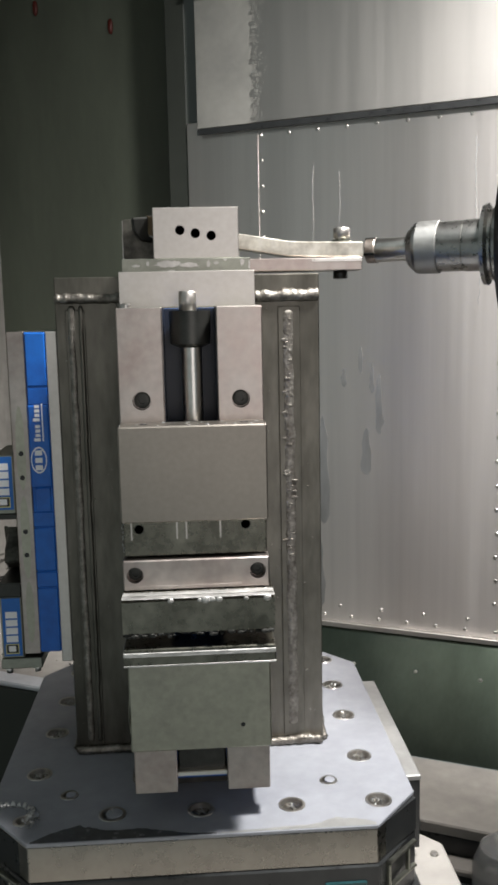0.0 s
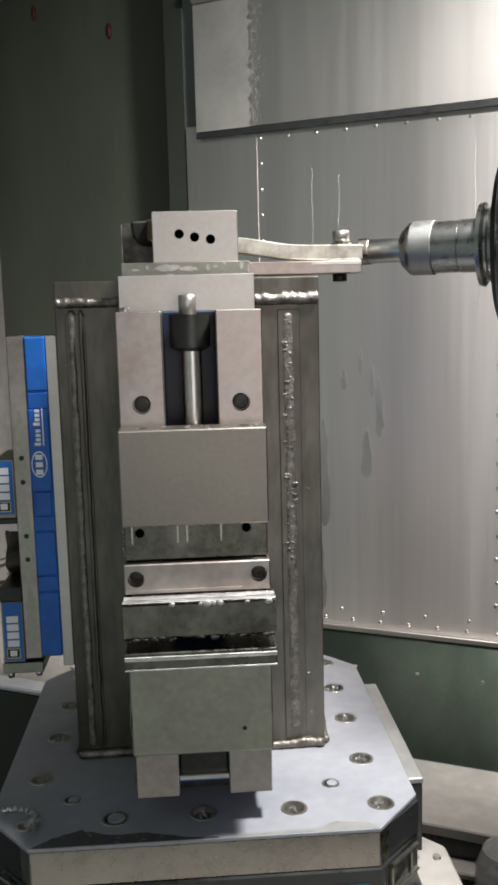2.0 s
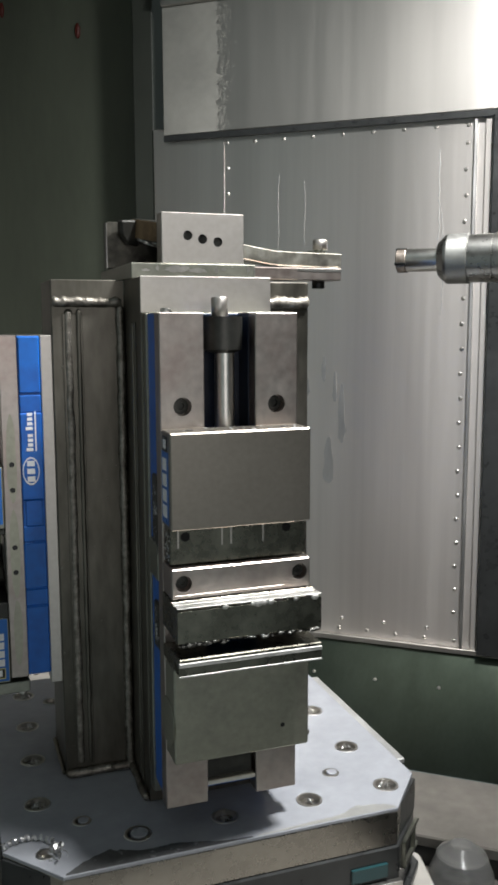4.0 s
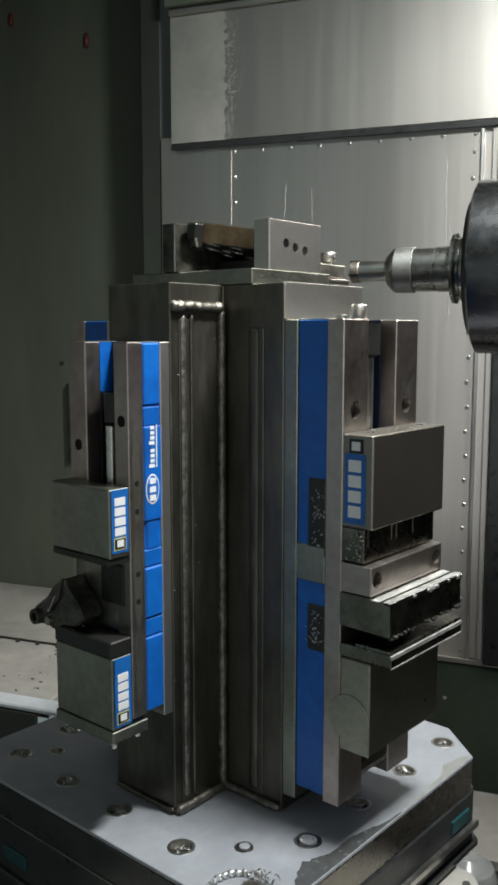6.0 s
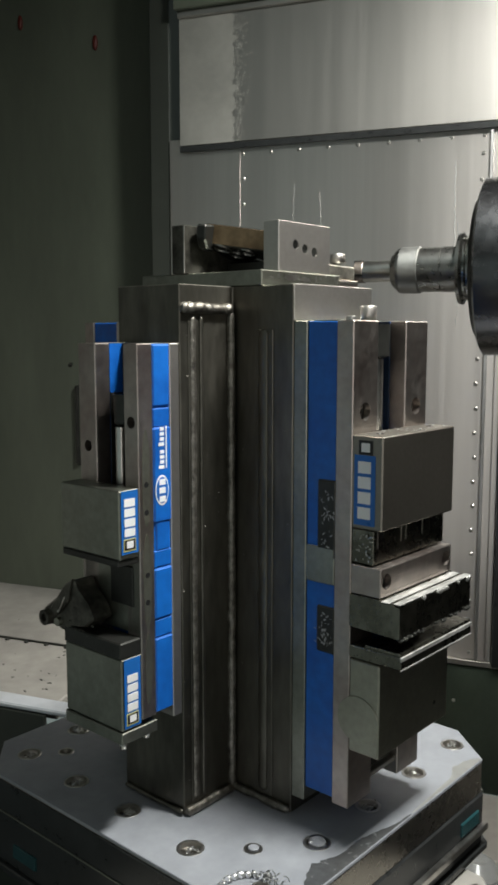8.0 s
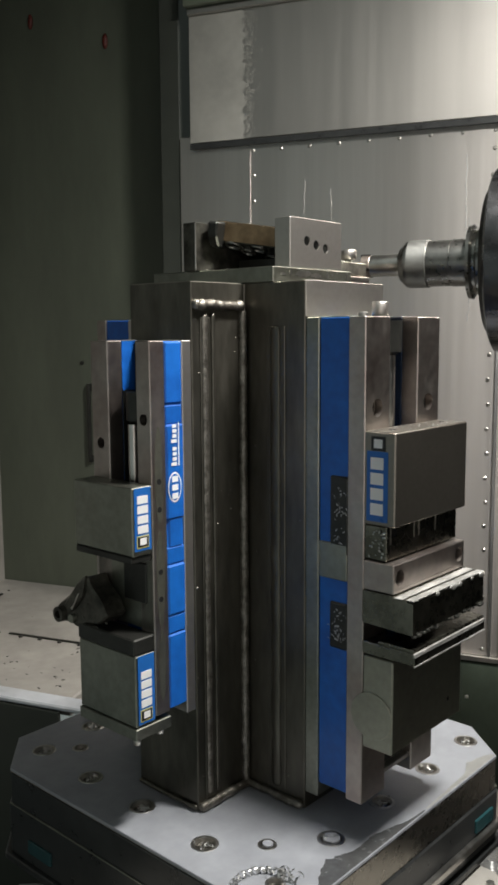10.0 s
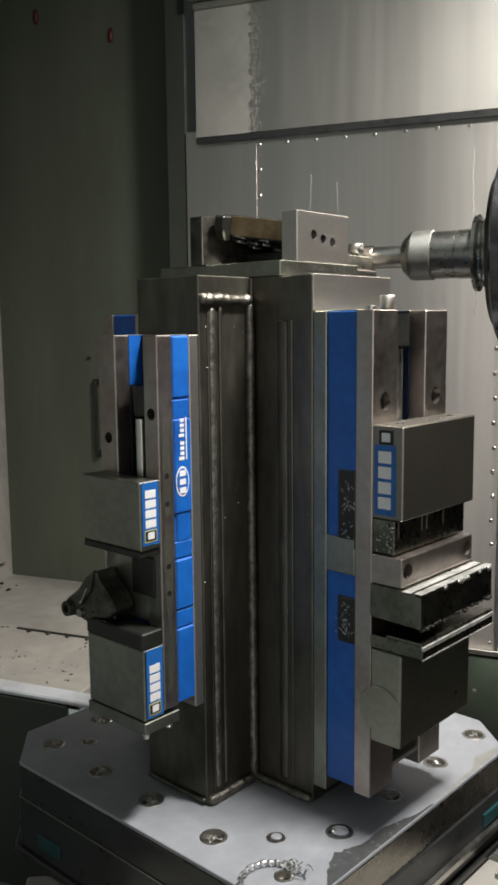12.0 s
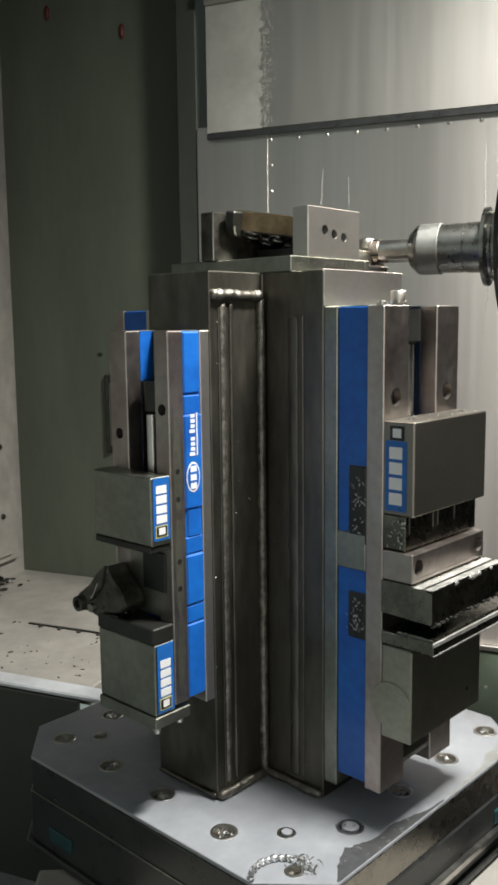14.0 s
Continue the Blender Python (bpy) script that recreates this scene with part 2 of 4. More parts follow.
def enclosure():
    def plate(name, x0, x1, y0, y1, z0, z1, mat, label, bevel=.002):
        return thing(name, label, "wall", kind="structure", bm=box(x0, x1, y0, y1, z0, z1, bevel), mat=mat, m=WALL)
    # local -y faces the pallet
    w = plate("wall_back", -.032, 1.7, 0, .03, -.175, 1.02, STAIN, "streaked stainless sheet back wall of the machine")
    part("seam_strip", box(.128, .150, -.0016, 0, -.17, .99, .0004), STAIN, w, m=WALL)
    part("edge_flange", box(.714, .721, -.012, 0, -.17, .985, .001), DULL, w, m=WALL)
    part("edge_flange", box(.737, .750, -.008, 0, -.17, .985, .001), STAIN, w, m=WALL)
    part("bottom_flange", box(.0, 1.7, -.014, 0, -.178, -.166, .001), PANEL, w, m=WALL)
    screw = lathe([(0, .0046), (.0018, .0042), (.003, .0025)], Matrix(), 10)
    me = mesh_of("screw", screw, CHROME)

    def screws(parent, places):
        for s, d, z in places:
            o = new("screw", me)
            o.parent = parent
            o.matrix_basis = WALL @ along_y(s, d, z)
    screws(w, [(.158, 0, .92 - .058 * k) for k in range(18)])
    screws(w, [(.698 if k % 2 else .7, 0, .94 - .054 * k) for k in range(20)])
    screws(w, [(.157 + .068 * k, 0, .9765) for k in range(16)])
    screws(w, [(.30 + .067 * k, 0, -.152) for k in range(14)])
    screws(w, [(.34 + .1 * k, 0, -.128) for k in range(8)])
    rnd = random.Random(31)
    for sc, z, hw, hh in ((.352, .42, .007, .022), (.300, .20, .017, .13), (.405, .25, .014, .055), (.290, -.05, .012, .09), (.392, .46, .005, .03), (.435, .36, .010, .07), (.418, .42, .006, .035)):
        pts = [(sc + hw * math.sin(math.pi * k / 10) * (1 - .35 * math.cos(math.pi * k / 10)) * q * rnd.uniform(.55, 1.2), z + hh * math.cos(math.pi * k / 10)) for q, ks in ((1, range(0, 10)), (-1, range(10, 0, -1))) for k in ks]
        b = prism(pts, .0003, .0009)
        b.transform(Matrix(((1, 0, 0, 0), (0, 0, -1, 0), (0, 1, 0, 0), (0, 0, 0, 1))))
        part("coolant_stain", b, DULL, w, "dull dried coolant stain", m=WALL)
    for sc, z0, z1, wide in ((.281, .72, .90, .0011), (.343, .74, .88, .0008), (.643, .70, .93, .0016), (.652, .58, .80, .0010)):
        path = [(sc + .004 * noise.noise((k * .16, sc * 50, 1)) + .0025 * noise.noise((k * .5, sc * 30, 7)), z1 + (z0 - z1) * k / 40) for k in range(41)]
        for a, b in ((0, 17), (18, 33), (34, 40)):
            run = path[a:b + 1]
            b = prism([(u - wide / 2, v) for u, v in run] + [(u + wide / 2, v) for u, v in run[::-1]], .0002, .0010)
            b.transform(Matrix(((1, 0, 0, 0), (0, 0, -1, 0), (0, 1, 0, 0), (0, 0, 0, 1))))
            part("coolant_run", b, RUN, w, m=WALL)
    p = plate("wall_upper_cover", .003, 1.7, -.015, .0, 1.001, 1.30, PANEL, "galvanised upper cover panel with a peeling film edge")
    # Black strip stands in for the shadow line under the cover's edge.
    part("lip_shadow_strip", box(.003, 1.7, -.016, -.010, .987, 1.0005, .001), SKIRT, p, m=WALL)
    part("top_flange", box(.003, 1.7, -.025, -.015, 1.285, 1.30, .002), PANEL, p, m=WALL)
    rnd = random.Random(8)
    edge = [(.142 + rnd.uniform(-.006, .006) + .010 * noise.noise((k * .13, 1, 2)), 1.002 + .283 * k / 120) for k in range(121)]
    film = prism([(.0045, 1.002)] + edge + [(.0045, 1.285)], .0150, .0156)
    film.transform(Matrix(((1, 0, 0, 0), (0, 0, -1, 0), (0, 1, 0, 0), (0, 0, 0, 1))))
    part("film_remnant", film, FILM, p, "dull remnant of protective film with a ragged edge", m=WALL)
    flakes = bmesh.new()
    for _ in range(420):
        a, b, r = .145 + abs(rnd.gauss(0, .012)), rnd.uniform(1.005, 1.28), rnd.uniform(.0006, .0026)
        q = [flakes.verts.new((a + r * rnd.uniform(.5, 1) * math.cos(t), -.0156, b + r * 1.5 * rnd.uniform(.5, 1) * math.sin(t))) for t in (0, 1.2, 2.5, 3.8, 5.1)]
        flakes.faces.new(q)
    tagged(part("film_flakes", flakes, FILM, p, m=WALL), kind="stuff")
    plate("wall_above", .0, 1.7, -.04, .03, 1.30, 1.75, OLIVE, "dark wall above the cover panel")
    # The recessed corner's shade is painted onto this post.
    plate("corner_post", -.085, -.033, .006, .20, -.175, 1.75, DIM, "corner post of the enclosure, its shade put into the dark colour")
    left = plate("wall_left", -.75, -.075, .158, .19, -.175, 1.75, OLIVE, "enclosure wall with its shade put into the olive colour")
    handle = part("handle", join(box(-.400, -.388, .140, .150, .20, .42, .003), box(-.400, -.388, .148, .158, .20, .22), box(-.400, -.388, .148, .158, .40, .42)), DARK, left, "dark pull handle", m=WALL)
    # two small dim red discs high on the wall
    for s, z in ((-0.319, 1.321), (-0.549, 1.398)):
        part("red_spot", lathe([(0, .009), (.004, .0085), (.007, .004)], Matrix.Translation((0, 0, 0)) @ along_y(s, .158, z) @ Matrix.Diagonal((.8, 2.2, 1, 1)), 14), REDSPOT, left, "dim red spot on the wall", m=WALL)
    part("screw_head", lathe([(0, .008), (.004, .007)], along_y(-.360, .158, .255), 12), DARK, left, m=WALL)
    part("screw_head", lathe([(0, .006), (.004, .005)], along_y(-.419, .158, .477), 12), DARK, left, m=WALL)
    side = plate("wall_side", -.765, -.710, -1.6, .158, -.175, 1.75, BEIGE, "beige painted side wall with a bolted door frame")
    part("door_frame", box(-.710, -.690, -1.4, .11, -.12, 1.75, .003), BEIGE, side, m=WALL)
    part("door_frame", box(-.690, -.680, -1.4, .07, -.10, 1.75, .003), BEIGE, side, m=WALL)
    for k in range(6):
        part("bolt", lathe([(0, .008), (.005, .007)], Matrix.Translation((-.680, .03, .02 + .2 * k)) @ Matrix.Rotation(radians(90), 4, "Y"), 12), DARK, side, m=WALL)
    sill = thing("floor_sill", "beige painted sill with scattered swarf under the wall", "sill", kind="structure", bm=box(-.735, -.045, -.520, .158, -.21, -.172, .003), mat=BEIGE, m=WALL)
    part("wiper_strip", box(-.735, .02, -.566, -.520, -.178, -.167, .003), SILLW, sill, "white wiper strip", m=WALL)
    part("ridge", box(-.40, -.12, -.245, -.238, -.172, -.168, .001), DARK, sill, "dark joint strip with screw heads", m=WALL)
    for k in range(5):
        part("ridge_screw", lathe([(0, .006), (.004, .005)], Matrix.Translation((-.36 + .055 * k, -.250, -.172)), 10), DARK, sill, m=WALL)
    # Near-black face stands in for the dark void below the sill.
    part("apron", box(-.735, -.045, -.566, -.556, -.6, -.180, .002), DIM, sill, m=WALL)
    bits = bmesh.new()
    for _ in range(70):
        a, b, r = rnd.uniform(-.72, -.1), -.50 + abs(rnd.gauss(0, .18)), rnd.uniform(.0006, .003)
        bmesh.ops.create_icosphere(bits, subdivisions=1, radius=r, matrix=Matrix.Translation((a, b, -.171)) @ Matrix.Rotation(rnd.uniform(0, 3), 4, "Z") @ Matrix.Diagonal((2.2, .8, .5, 1)))
    for _ in range(150):
        a, b, r = -.705 + abs(rnd.gauss(0, .035)), .02 - abs(rnd.gauss(0, .10)), rnd.uniform(.002, .008)
        bmesh.ops.create_icosphere(bits, subdivisions=1, radius=r, matrix=Matrix.Translation((a, b, -.170 + rnd.uniform(0, .02))) @ Matrix.Rotation(rnd.uniform(0, 3), 4, "Z") @ Matrix.Diagonal((1.8, .5, .7, 1)))
    thing("sill_swarf", "dark flecks of swarf scattered on the sill", "metal chips", kind="stuff", bm=bits, mat=DARK, m=WALL)
    chute = thing("wall_chute", "oily dark sheet metal chip chute below the wall", "chute", kind="structure", bm=prism([(-.004, -.18), (0, -.178), (-.148, -.402), (-.152, -.400)], -.04, 1.7), mat=SLOPE,
                  m=WALL @ Matrix(((0, 0, 1, 0), (1, 0, 0, 0), (0, 1, 0, 0), (0, 0, 0, 1))))
    slope = WALL @ Matrix(((0, 0, 1, 0), (1, 0, 0, 0), (0, 1, 0, 0), (0, 0, 0, 1)))
    part("chute_seam", prism([(-.047 + .0014, -.249 + .0021), (-.047 - .0014, -.249 - .0021), (-.047 - .0031, -.249 - .0010), (-.047 - .0003, -.249 + .0032)], -.04, 1.7), SLOPE, chute, m=slope)
    screws(chute, [(.387 + .145 * k, -.047 - .002, -.249) for k in range(7)])
    ledge = thing("floor_ledge", "beige painted ledge at the foot of the chute", "ledge", kind="structure", bm=box(-.04, 1.7, -.388, -.148, -.425, -.402, .003), mat=BEIGE, m=WALL)
    part("lower_band", box(-.04, 1.7, -.384, -.380, -.52, -.425, .002), SKIRT, ledge, m=WALL)
    part("bright_edge", box(-.04, 1.7, -.43, -.384, -.475, -.462, .003), BEIGE, ledge, m=WALL)
    part("band_screw", lathe([(0, .005), (.003, .004)], along_y(.53, -.384, -.437), 10), CHROME, ledge, m=WALL)
    part("band_screw", lathe([(0, .005), (.003, .004)], along_y(.53, -.384, -.450), 10), CHROME, ledge, m=WALL)
    guard = lathe([(-.56, .06), (-.42, .058), (-.385, .045), (-.365, .02)], Matrix.Translation((.775, -.45, 0)), 28)
    thing("splash_cup", "cloudy translucent plastic cup below the ledge", "cup", bm=guard, mat=CLOUDY, m=WALL)
    thing("floor", "dark oily chip pan floor", "floor", kind="structure", bm=box(-1.6, 1.8, -2.2, .2, -.80, -.74, .002), mat=SKIRT, m=WALL)
    thing("ceiling", "dark painted roof of the enclosure", "ceiling", kind="structure", bm=box(-.8, 1.72, -1.05, .2, 1.75, 1.79, .002), mat=OLIVE, m=WALL)
    # Unseen shield, added to keep the lamp off the left wall.
    hood = thing("lamp_light_shield", "unseen sheet metal shield that keeps lamp light off the left wall", "lamp hood", bm=box(.405, .412, -.54, -.13, 1.40, 1.60, .002), mat=SKIRT)
    part("shield_top", box(.412, .75, -.54, -.26, 1.585, 1.60, .002), SKIRT, hood)
    part("shield_arm", box(.53, .59, -.42, -.38, 1.60, 1.76, .002), SKIRT, hood)
    # Housing made up for the added rear lamp, out of view.
    housing = thing("rear_fill_housing", "dark sheet metal housing added over the unseen rear fill lamp", "lamp hood", bm=box(.85, 1.11, .11, .33, 1.53, 1.57, .003), mat=SKIRT)
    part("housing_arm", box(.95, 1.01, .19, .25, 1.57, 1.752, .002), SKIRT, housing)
    # Unseen blocker behind the camera; it dims front light on the upper wall.
    thing("wall_light_blocker", "dark header behind the camera, added to shade the upper wall", "wall", kind="structure", bm=box(-2.2, 2.2, -1.66, -1.60, .98, 1.80, .002), mat=OLIVE)
    # Added dark surfaces at the right, so the turned vise reflects dark.
    plate("wall_dark_panel", .754, 1.6, -.03, -.002, -.17, .99, SKIRT, "dark panel added to keep the vise's reflection dark")
    plate("wall_right", 1.55, 1.60, -1.6, .0, -.8, 1.75, SKIRT, "dark wall out of view, added to keep the vise's reflection dark")


# ---- pallet ----
PZ = -.006


def pallet():
    x0, x1, y0, y1, cx, cy = -.252, .2545, -.2748, .256, .057, .066

    def octagon(g=0.0):
        a, b, d, e = x0 - g, x1 + g, y0 - g, y1 + g
        return [(a + cx, d), (b - cx, d), (b, d + cy), (b, e - cy), (b - cx, e), (a + cx, e), (a, e - cy), (a, d + cy)]
    p = thing("machine_pallet", "wet milled steel machine pallet with chamfered corners and tapped holes", "pallet")
    top = part("top_plate", prism(octagon(), -.0105, PZ, .0006), PALLET, p)
    holes = [(x, -.2235) for x in (-.105, -.002, .105, .2085)] + [(.2055, y) for y in (-.117, .001, .105, .206)] + [(x, .206) for x in (.104, 0.0, -.104)]
    holes += [(-.206, -.1235), (-.2005, -.0125), (-.198, .0895), (-.194, .197), (-.208, -.228), (-.161, -.177), (.1562, -.1735), (-.157, .165), (.157, .165)]
    big = holes[:15]
    for i, (x, y) in enumerate(holes):
        r = .0125 if i < 15 else .0075
        cut(top, lathe([(-.02, r), (.01, r)], Matrix.Translation((x, y, PZ)), 20))
        part("bushing", lathe([(-.018, r + .004), (-.0005, r + .004), (.0006, r + .003), (.0006, r), (-.006, r - .001), (-.006, .0005)], Matrix.Translation((x, y, PZ)), 24), CAPS, p)
    part("rim", prism(octagon(-.0004), -.0530, -.0107, .001), RIM, p, "grey iron rim")
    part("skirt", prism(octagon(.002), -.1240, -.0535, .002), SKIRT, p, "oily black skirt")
    part("lip", prism(octagon(.008), -.1340, -.1235, .002), SKIRT, p)
    part("front_strip", box(x0 + cx, x1 - cx + .004, y0 - .010, y0 - .002, -.1040, -.0940, .0012), CAPS, p, "bright strip along the front")
    part("seam_strip", box(x0 - .0032, x0 - .0012, y0 + cy, y1 - cy, -.0545, -.0525, .0004), BODY, p)
    part("base", lathe([(-.75, .21), (-.3, .21), (-.134, .24)], Matrix(), 48), SKIRT, p)
    # small teal windows and latch frames on the corner faces and sides
    for a, b, ang, h in ((x0 - .003, -.10, -90, -.098), (x0 - .003, .125, -90, -.098), (.160, y0 - .003, 0, -.0805), (-.12, y0 - .003, 0, -.0805)):
        m = Matrix.Translation((a, b, h)) @ Matrix.Rotation(radians(ang), 4, "Z")
        part("window", box(-.024, .024, -.002, .006, -.009, .009, .001), TEAL, p, "small teal window", m=m)
    for sx in (1, -1):
        m = Matrix.Translation(((x1 if sx > 0 else x0) - sx * .029, y0 + .033, 0)) @ Matrix.Rotation(radians(45 * sx), 4, "Z")
        # Black overlay; the chamfer's dark reflection is put into its colour.
        part("corner_dark_overlay", box(-.042, .042, -.0016, .004, -.0525, -.0115, .0006), SKIRT, p, "black overlay for the corner's dark reflection", m=m)
        m = Matrix.Translation(((x1 if sx > 0 else x0) - sx * .027, y0 + .031, -.0735)) @ Matrix.Rotation(radians(45 * sx), 4, "Z")
        for u0, u1, w0, w1 in ((-.03, .03, .013, .017), (-.03, .03, -.018, -.014), (-.03, -.026, -.018, .017), (.012, .016, -.018, .017)):
            part("latch_bar", box(u0, u1, -.008, -.002, w0, w1, .001), BODY, p, m=m)
    rnd = random.Random(12)
    def wet_edge(xa, xb, depths, mat, label):
        n = 60
        inner = []
        for k in range(n + 1):
            u = k / n * (len(depths) - 1)
            i = min(int(u), len(depths) - 2)
            d = depths[i] + (depths[i + 1] - depths[i]) * (u - i)
            inner.append((xa + (xb - xa) * k / n, y0 + .0018 + d * (1 + .6 * noise.noise((k * .10, xa * 40, 3)) + .25 * noise.noise((k * .45, 9, 3)))))
        part("bare_patch", prism([(xa, y0 + .0012)] + inner + [(xb, y0 + .0012)], PZ - .001, PZ + .0004), mat, p, label)
    wet_edge(-.192, .015, (.002, .022, .028, .022, .015, .013, .008, .004, .001), WETP, "wet dark band along the rim")
    wet_edge(.02, .196, (.001, .003, .003, .005, .008, .014, .016, .004), PSIDE, "bare grey patch at the rim")
    # Thin black overlay that darkens the rim's side face.
    part("side_dark_overlay", box(x0 - .0016, x0 + .004, y0 + cy + .003, y1 - cy - .003, -.0525, -.0115, .0006), SKIRT, p, "black overlay on the rim's side")
    for x, y, r in ((-.161, -.177, .0062), (.1562, -.1735, .0068), (-.105, -.2235, .0100)):
        part("plug", lathe([(-.006, r), (.0004, r), (.0010, r - .0008)], Matrix.Translation((x + .002, y + .001, PZ)), 20), PALLET, p, "pale plug in a hole")
    part("guide_rail", box(x1 + .002, x1 + .026, -.145, .15, -.030, -.022, .0015), PSIDE, p, "grey guide rail along the edge")
    part("rail_support", box(x1 + .004, x1 + .025, -.144, .149, -.1235, -.030, .001), SKIRT, p)
    RIDERS.append(p)
    t = thing("rotary_table", "beige painted rotary table carrying the pallet", "table")
    part("top", prism([(-.30, -.46), (.318, -.46), (.318, -.115), (.29, -.085), (-.30, -.085)], -.190, -.1375, .003), BEIGE, t)
    part("apron", box(-.29, .306, -.455, -.09, -.55, -.1905, .003), SKIRT, t)
    for k in range(3):
        part("cover_screw", lathe([(0, .006), (.003, .005)], Matrix.Translation((.300, -.14 - .1 * k, -.1375)), 12), CHROME, t)
    CARRIED.append(t)
    rnd = random.Random(5)

    def curls(name, label, spots, count, spread, size):
        bm = bmesh.new()
        for x, y, z in spots:
            for _ in range(count):
                ax, ay = x + rnd.gauss(0, spread), y + rnd.gauss(0, spread)
                rot = Euler((rnd.uniform(0, 6), rnd.uniform(0, 6), rnd.uniform(0, 6))).to_matrix()
                c = Vector((ax, ay, z + rnd.uniform(0, size)))
                s = size * rnd.uniform(.5, 1.2)
                prev = None
                turn = rnd.uniform(1.5, 4)
                for k in range(5):
                    ang = turn * k / 4
                    q = Vector((math.cos(ang) * s, math.sin(ang) * s, s * .25 * k - s * .5))
                    pair = [bm.verts.new(c + rot @ q), bm.verts.new(c + rot @ (q + Vector((0, 0, s * .5))))]
                    if prev:
                        bm.faces.new((prev[0], prev[1], pair[1], pair[0]))
                    prev = pair
        ob = thing(name, label, "metal chips", kind="stuff", bm=bm, mat=CHIP)
        RIDERS.append(ob)
    curls("metal_chips", "curled bright metal chips lying in the pallet holes", [(x, y, PZ - .003) for x, y in big], 22, .0042, .0032)
    # a long coiled chip lying in an arc, with a small tangle at its end
    right, away = Vector((.722, -.692, 0)), Vector((.692, .722, 0))
    hub = Vector((-.225, -.202, PZ + .0036)) + right * .018 - away * .022
    on_arc = lambda a, r: hub + (right * math.cos(a) + away * math.sin(a)) * r
    coil, prev = bmesh.new(), None
    for k in range(145):
        a = math.radians(185 - 115 * k / 144)
        out = right * math.cos(a) + away * math.sin(a)
        turn = k / 144 * 9 * math.tau
        r = .0034 * (1 + .15 * math.sin(k * .21))
        c = on_arc(a, .034) + (out * math.cos(turn) + Vector((0, 0, 1)) * math.sin(turn)) * r
        run = (right * math.sin(a) - away * math.cos(a)) * .0030
        pair = [coil.verts.new(c), coil.verts.new(c + run)]
        if prev:
            coil.faces.new((prev[0], prev[1], pair[1], pair[0])).smooth = True
        prev = pair
    RIDERS.append(thing("coiled_chip", "long bright coiled metal chip lying on the pallet corner", "metal chip", bm=coil, mat=CHIP))
    curls("swarf_tangle", "small tangle of bright swarf on the pallet corner", [tuple(on_arc(math.radians(d), .030)) for d in (58, 38, 20)], 9, .0045, .0050)


# ---- tombstone ----
TOP, ARM, HALF, FACE, SIDE = .617, .1645, .077, .1632, .0722


def tombstone():
    t = thing("tombstone_fixture", "dark mill-scale steel cross-shaped tombstone with weld beads", "fixture column")
    a, r, f, d, n, b = HALF, ARM, FACE, SIDE, .031, .130
    cross = [(-a, -f), (a, -f), (a, -d), (r, -d), (r, n), (a, n), (a, b), (-a, b), (-a, n), (-r, n), (-r, -d), (-a, -d)]
    part("column", prism(cross, PZ, TOP, .0012), TOMB, t)
    part("face_plate", box(-a - .0004, a + .0002, -f - .0016, -f - .0003, .5772, TOP + .0005, .0005), GROUND, t, "bright milled face plate")
    # flat backing strips along the arms
    part("side_strip", box(-.152, -.128, -d - .0016, -d, .005, TOP - .04, .0014), TOMB, t)
    part("side_strip", box(.112, .140, -d - .0016, -d, .005, TOP - .04, .0014), TOMB, t)
    part("side_strip", box(-a - .0016, -a, -.135, -.108, .005, TOP - .05, .0014), TOMB, t)
    z = TOP - .027
    k = 0
    for p, q, rad in (((-r, -d - .003, z), (-a - .004, -d - .003, z), .0065), ((a + .004, -d - .003, z), (r, -d - .003, z), .0088),
                      ((-r, -d - .004, 0), (-a, -d - .004, 0), .0065), ((a, -d - .004, 0), (r, -d - .004, 0), .0075),
                      ((-a - .006, -d - .002, 0), (-a - .006, -d - .002, TOP - .03), .0062), ((a + .002, -d - .002, 0), (a + .002, -d - .002, TOP - .03), .004),
                      ((-a - .004, -d, 0), (-a - .004, -f, 0), .0055), ((r + .003, -d, 0), (r + .003, .03, 0), .006), ((-r - .002, -d, 0), (-r - .002, .03, 0), .0035),
                      ((-.133, -d - .002, .01), (-.133, -d - .002, TOP - .035), .0034), ((-.145, -d - .001, .01), (-.145, -d - .001, TOP - .035), .0055),
                      ((.125, -d - .0008, .02), (.125, -d - .0008, TOP - .045), .0092), ((-a - .0018, -.121, .01), (-a - .0018, -.121, TOP - .05), .0085)):
        k += 1
        flat = {2: (1, .7, 1), 10: (1, .8, 1), 11: (1, .5, 1), 12: (1, .2, 1), 13: (.25, 1, 1)}.get(k, (1, 1, 1))
        part("weld_bead", bead(p, q, rad, .20 if abs(p[2] - q[2]) < .1 else .13, seed=k, squash=flat), TOMB if k in (6, 9, 10, 13) else WELD, t)
    rnd = random.Random(21)
    drops = bmesh.new()
    for _ in range(160):
        face = rnd.choice("abcd")
        z, u = rnd.uniform(.02, TOP - .03), rnd.uniform(.004, .085)
        c = {"a": (-a - u, -d, z), "b": (a + u, -d, z), "c": (-a, -d - u, z), "d": (a, -d - u, z)}[face]
        bmesh.ops.create_icosphere(drops, subdivisions=1, radius=rnd.choice((.0005, .0007, .0009, .0013)), matrix=Matrix.Translation(c))
    tagged(part("weld_spatter", drops, WELD, t), kind="stuff")
    # ripples left along the flat weld of one arm
    crust = bmesh.new()
    for _ in range(36):
        u = rnd.random()
        c = (.125 + rnd.choice((-.006, -.005, 0, .003)) + rnd.gauss(0, .0016), -d - .0026, TOP - .05 - .33 * u * u ** .3)
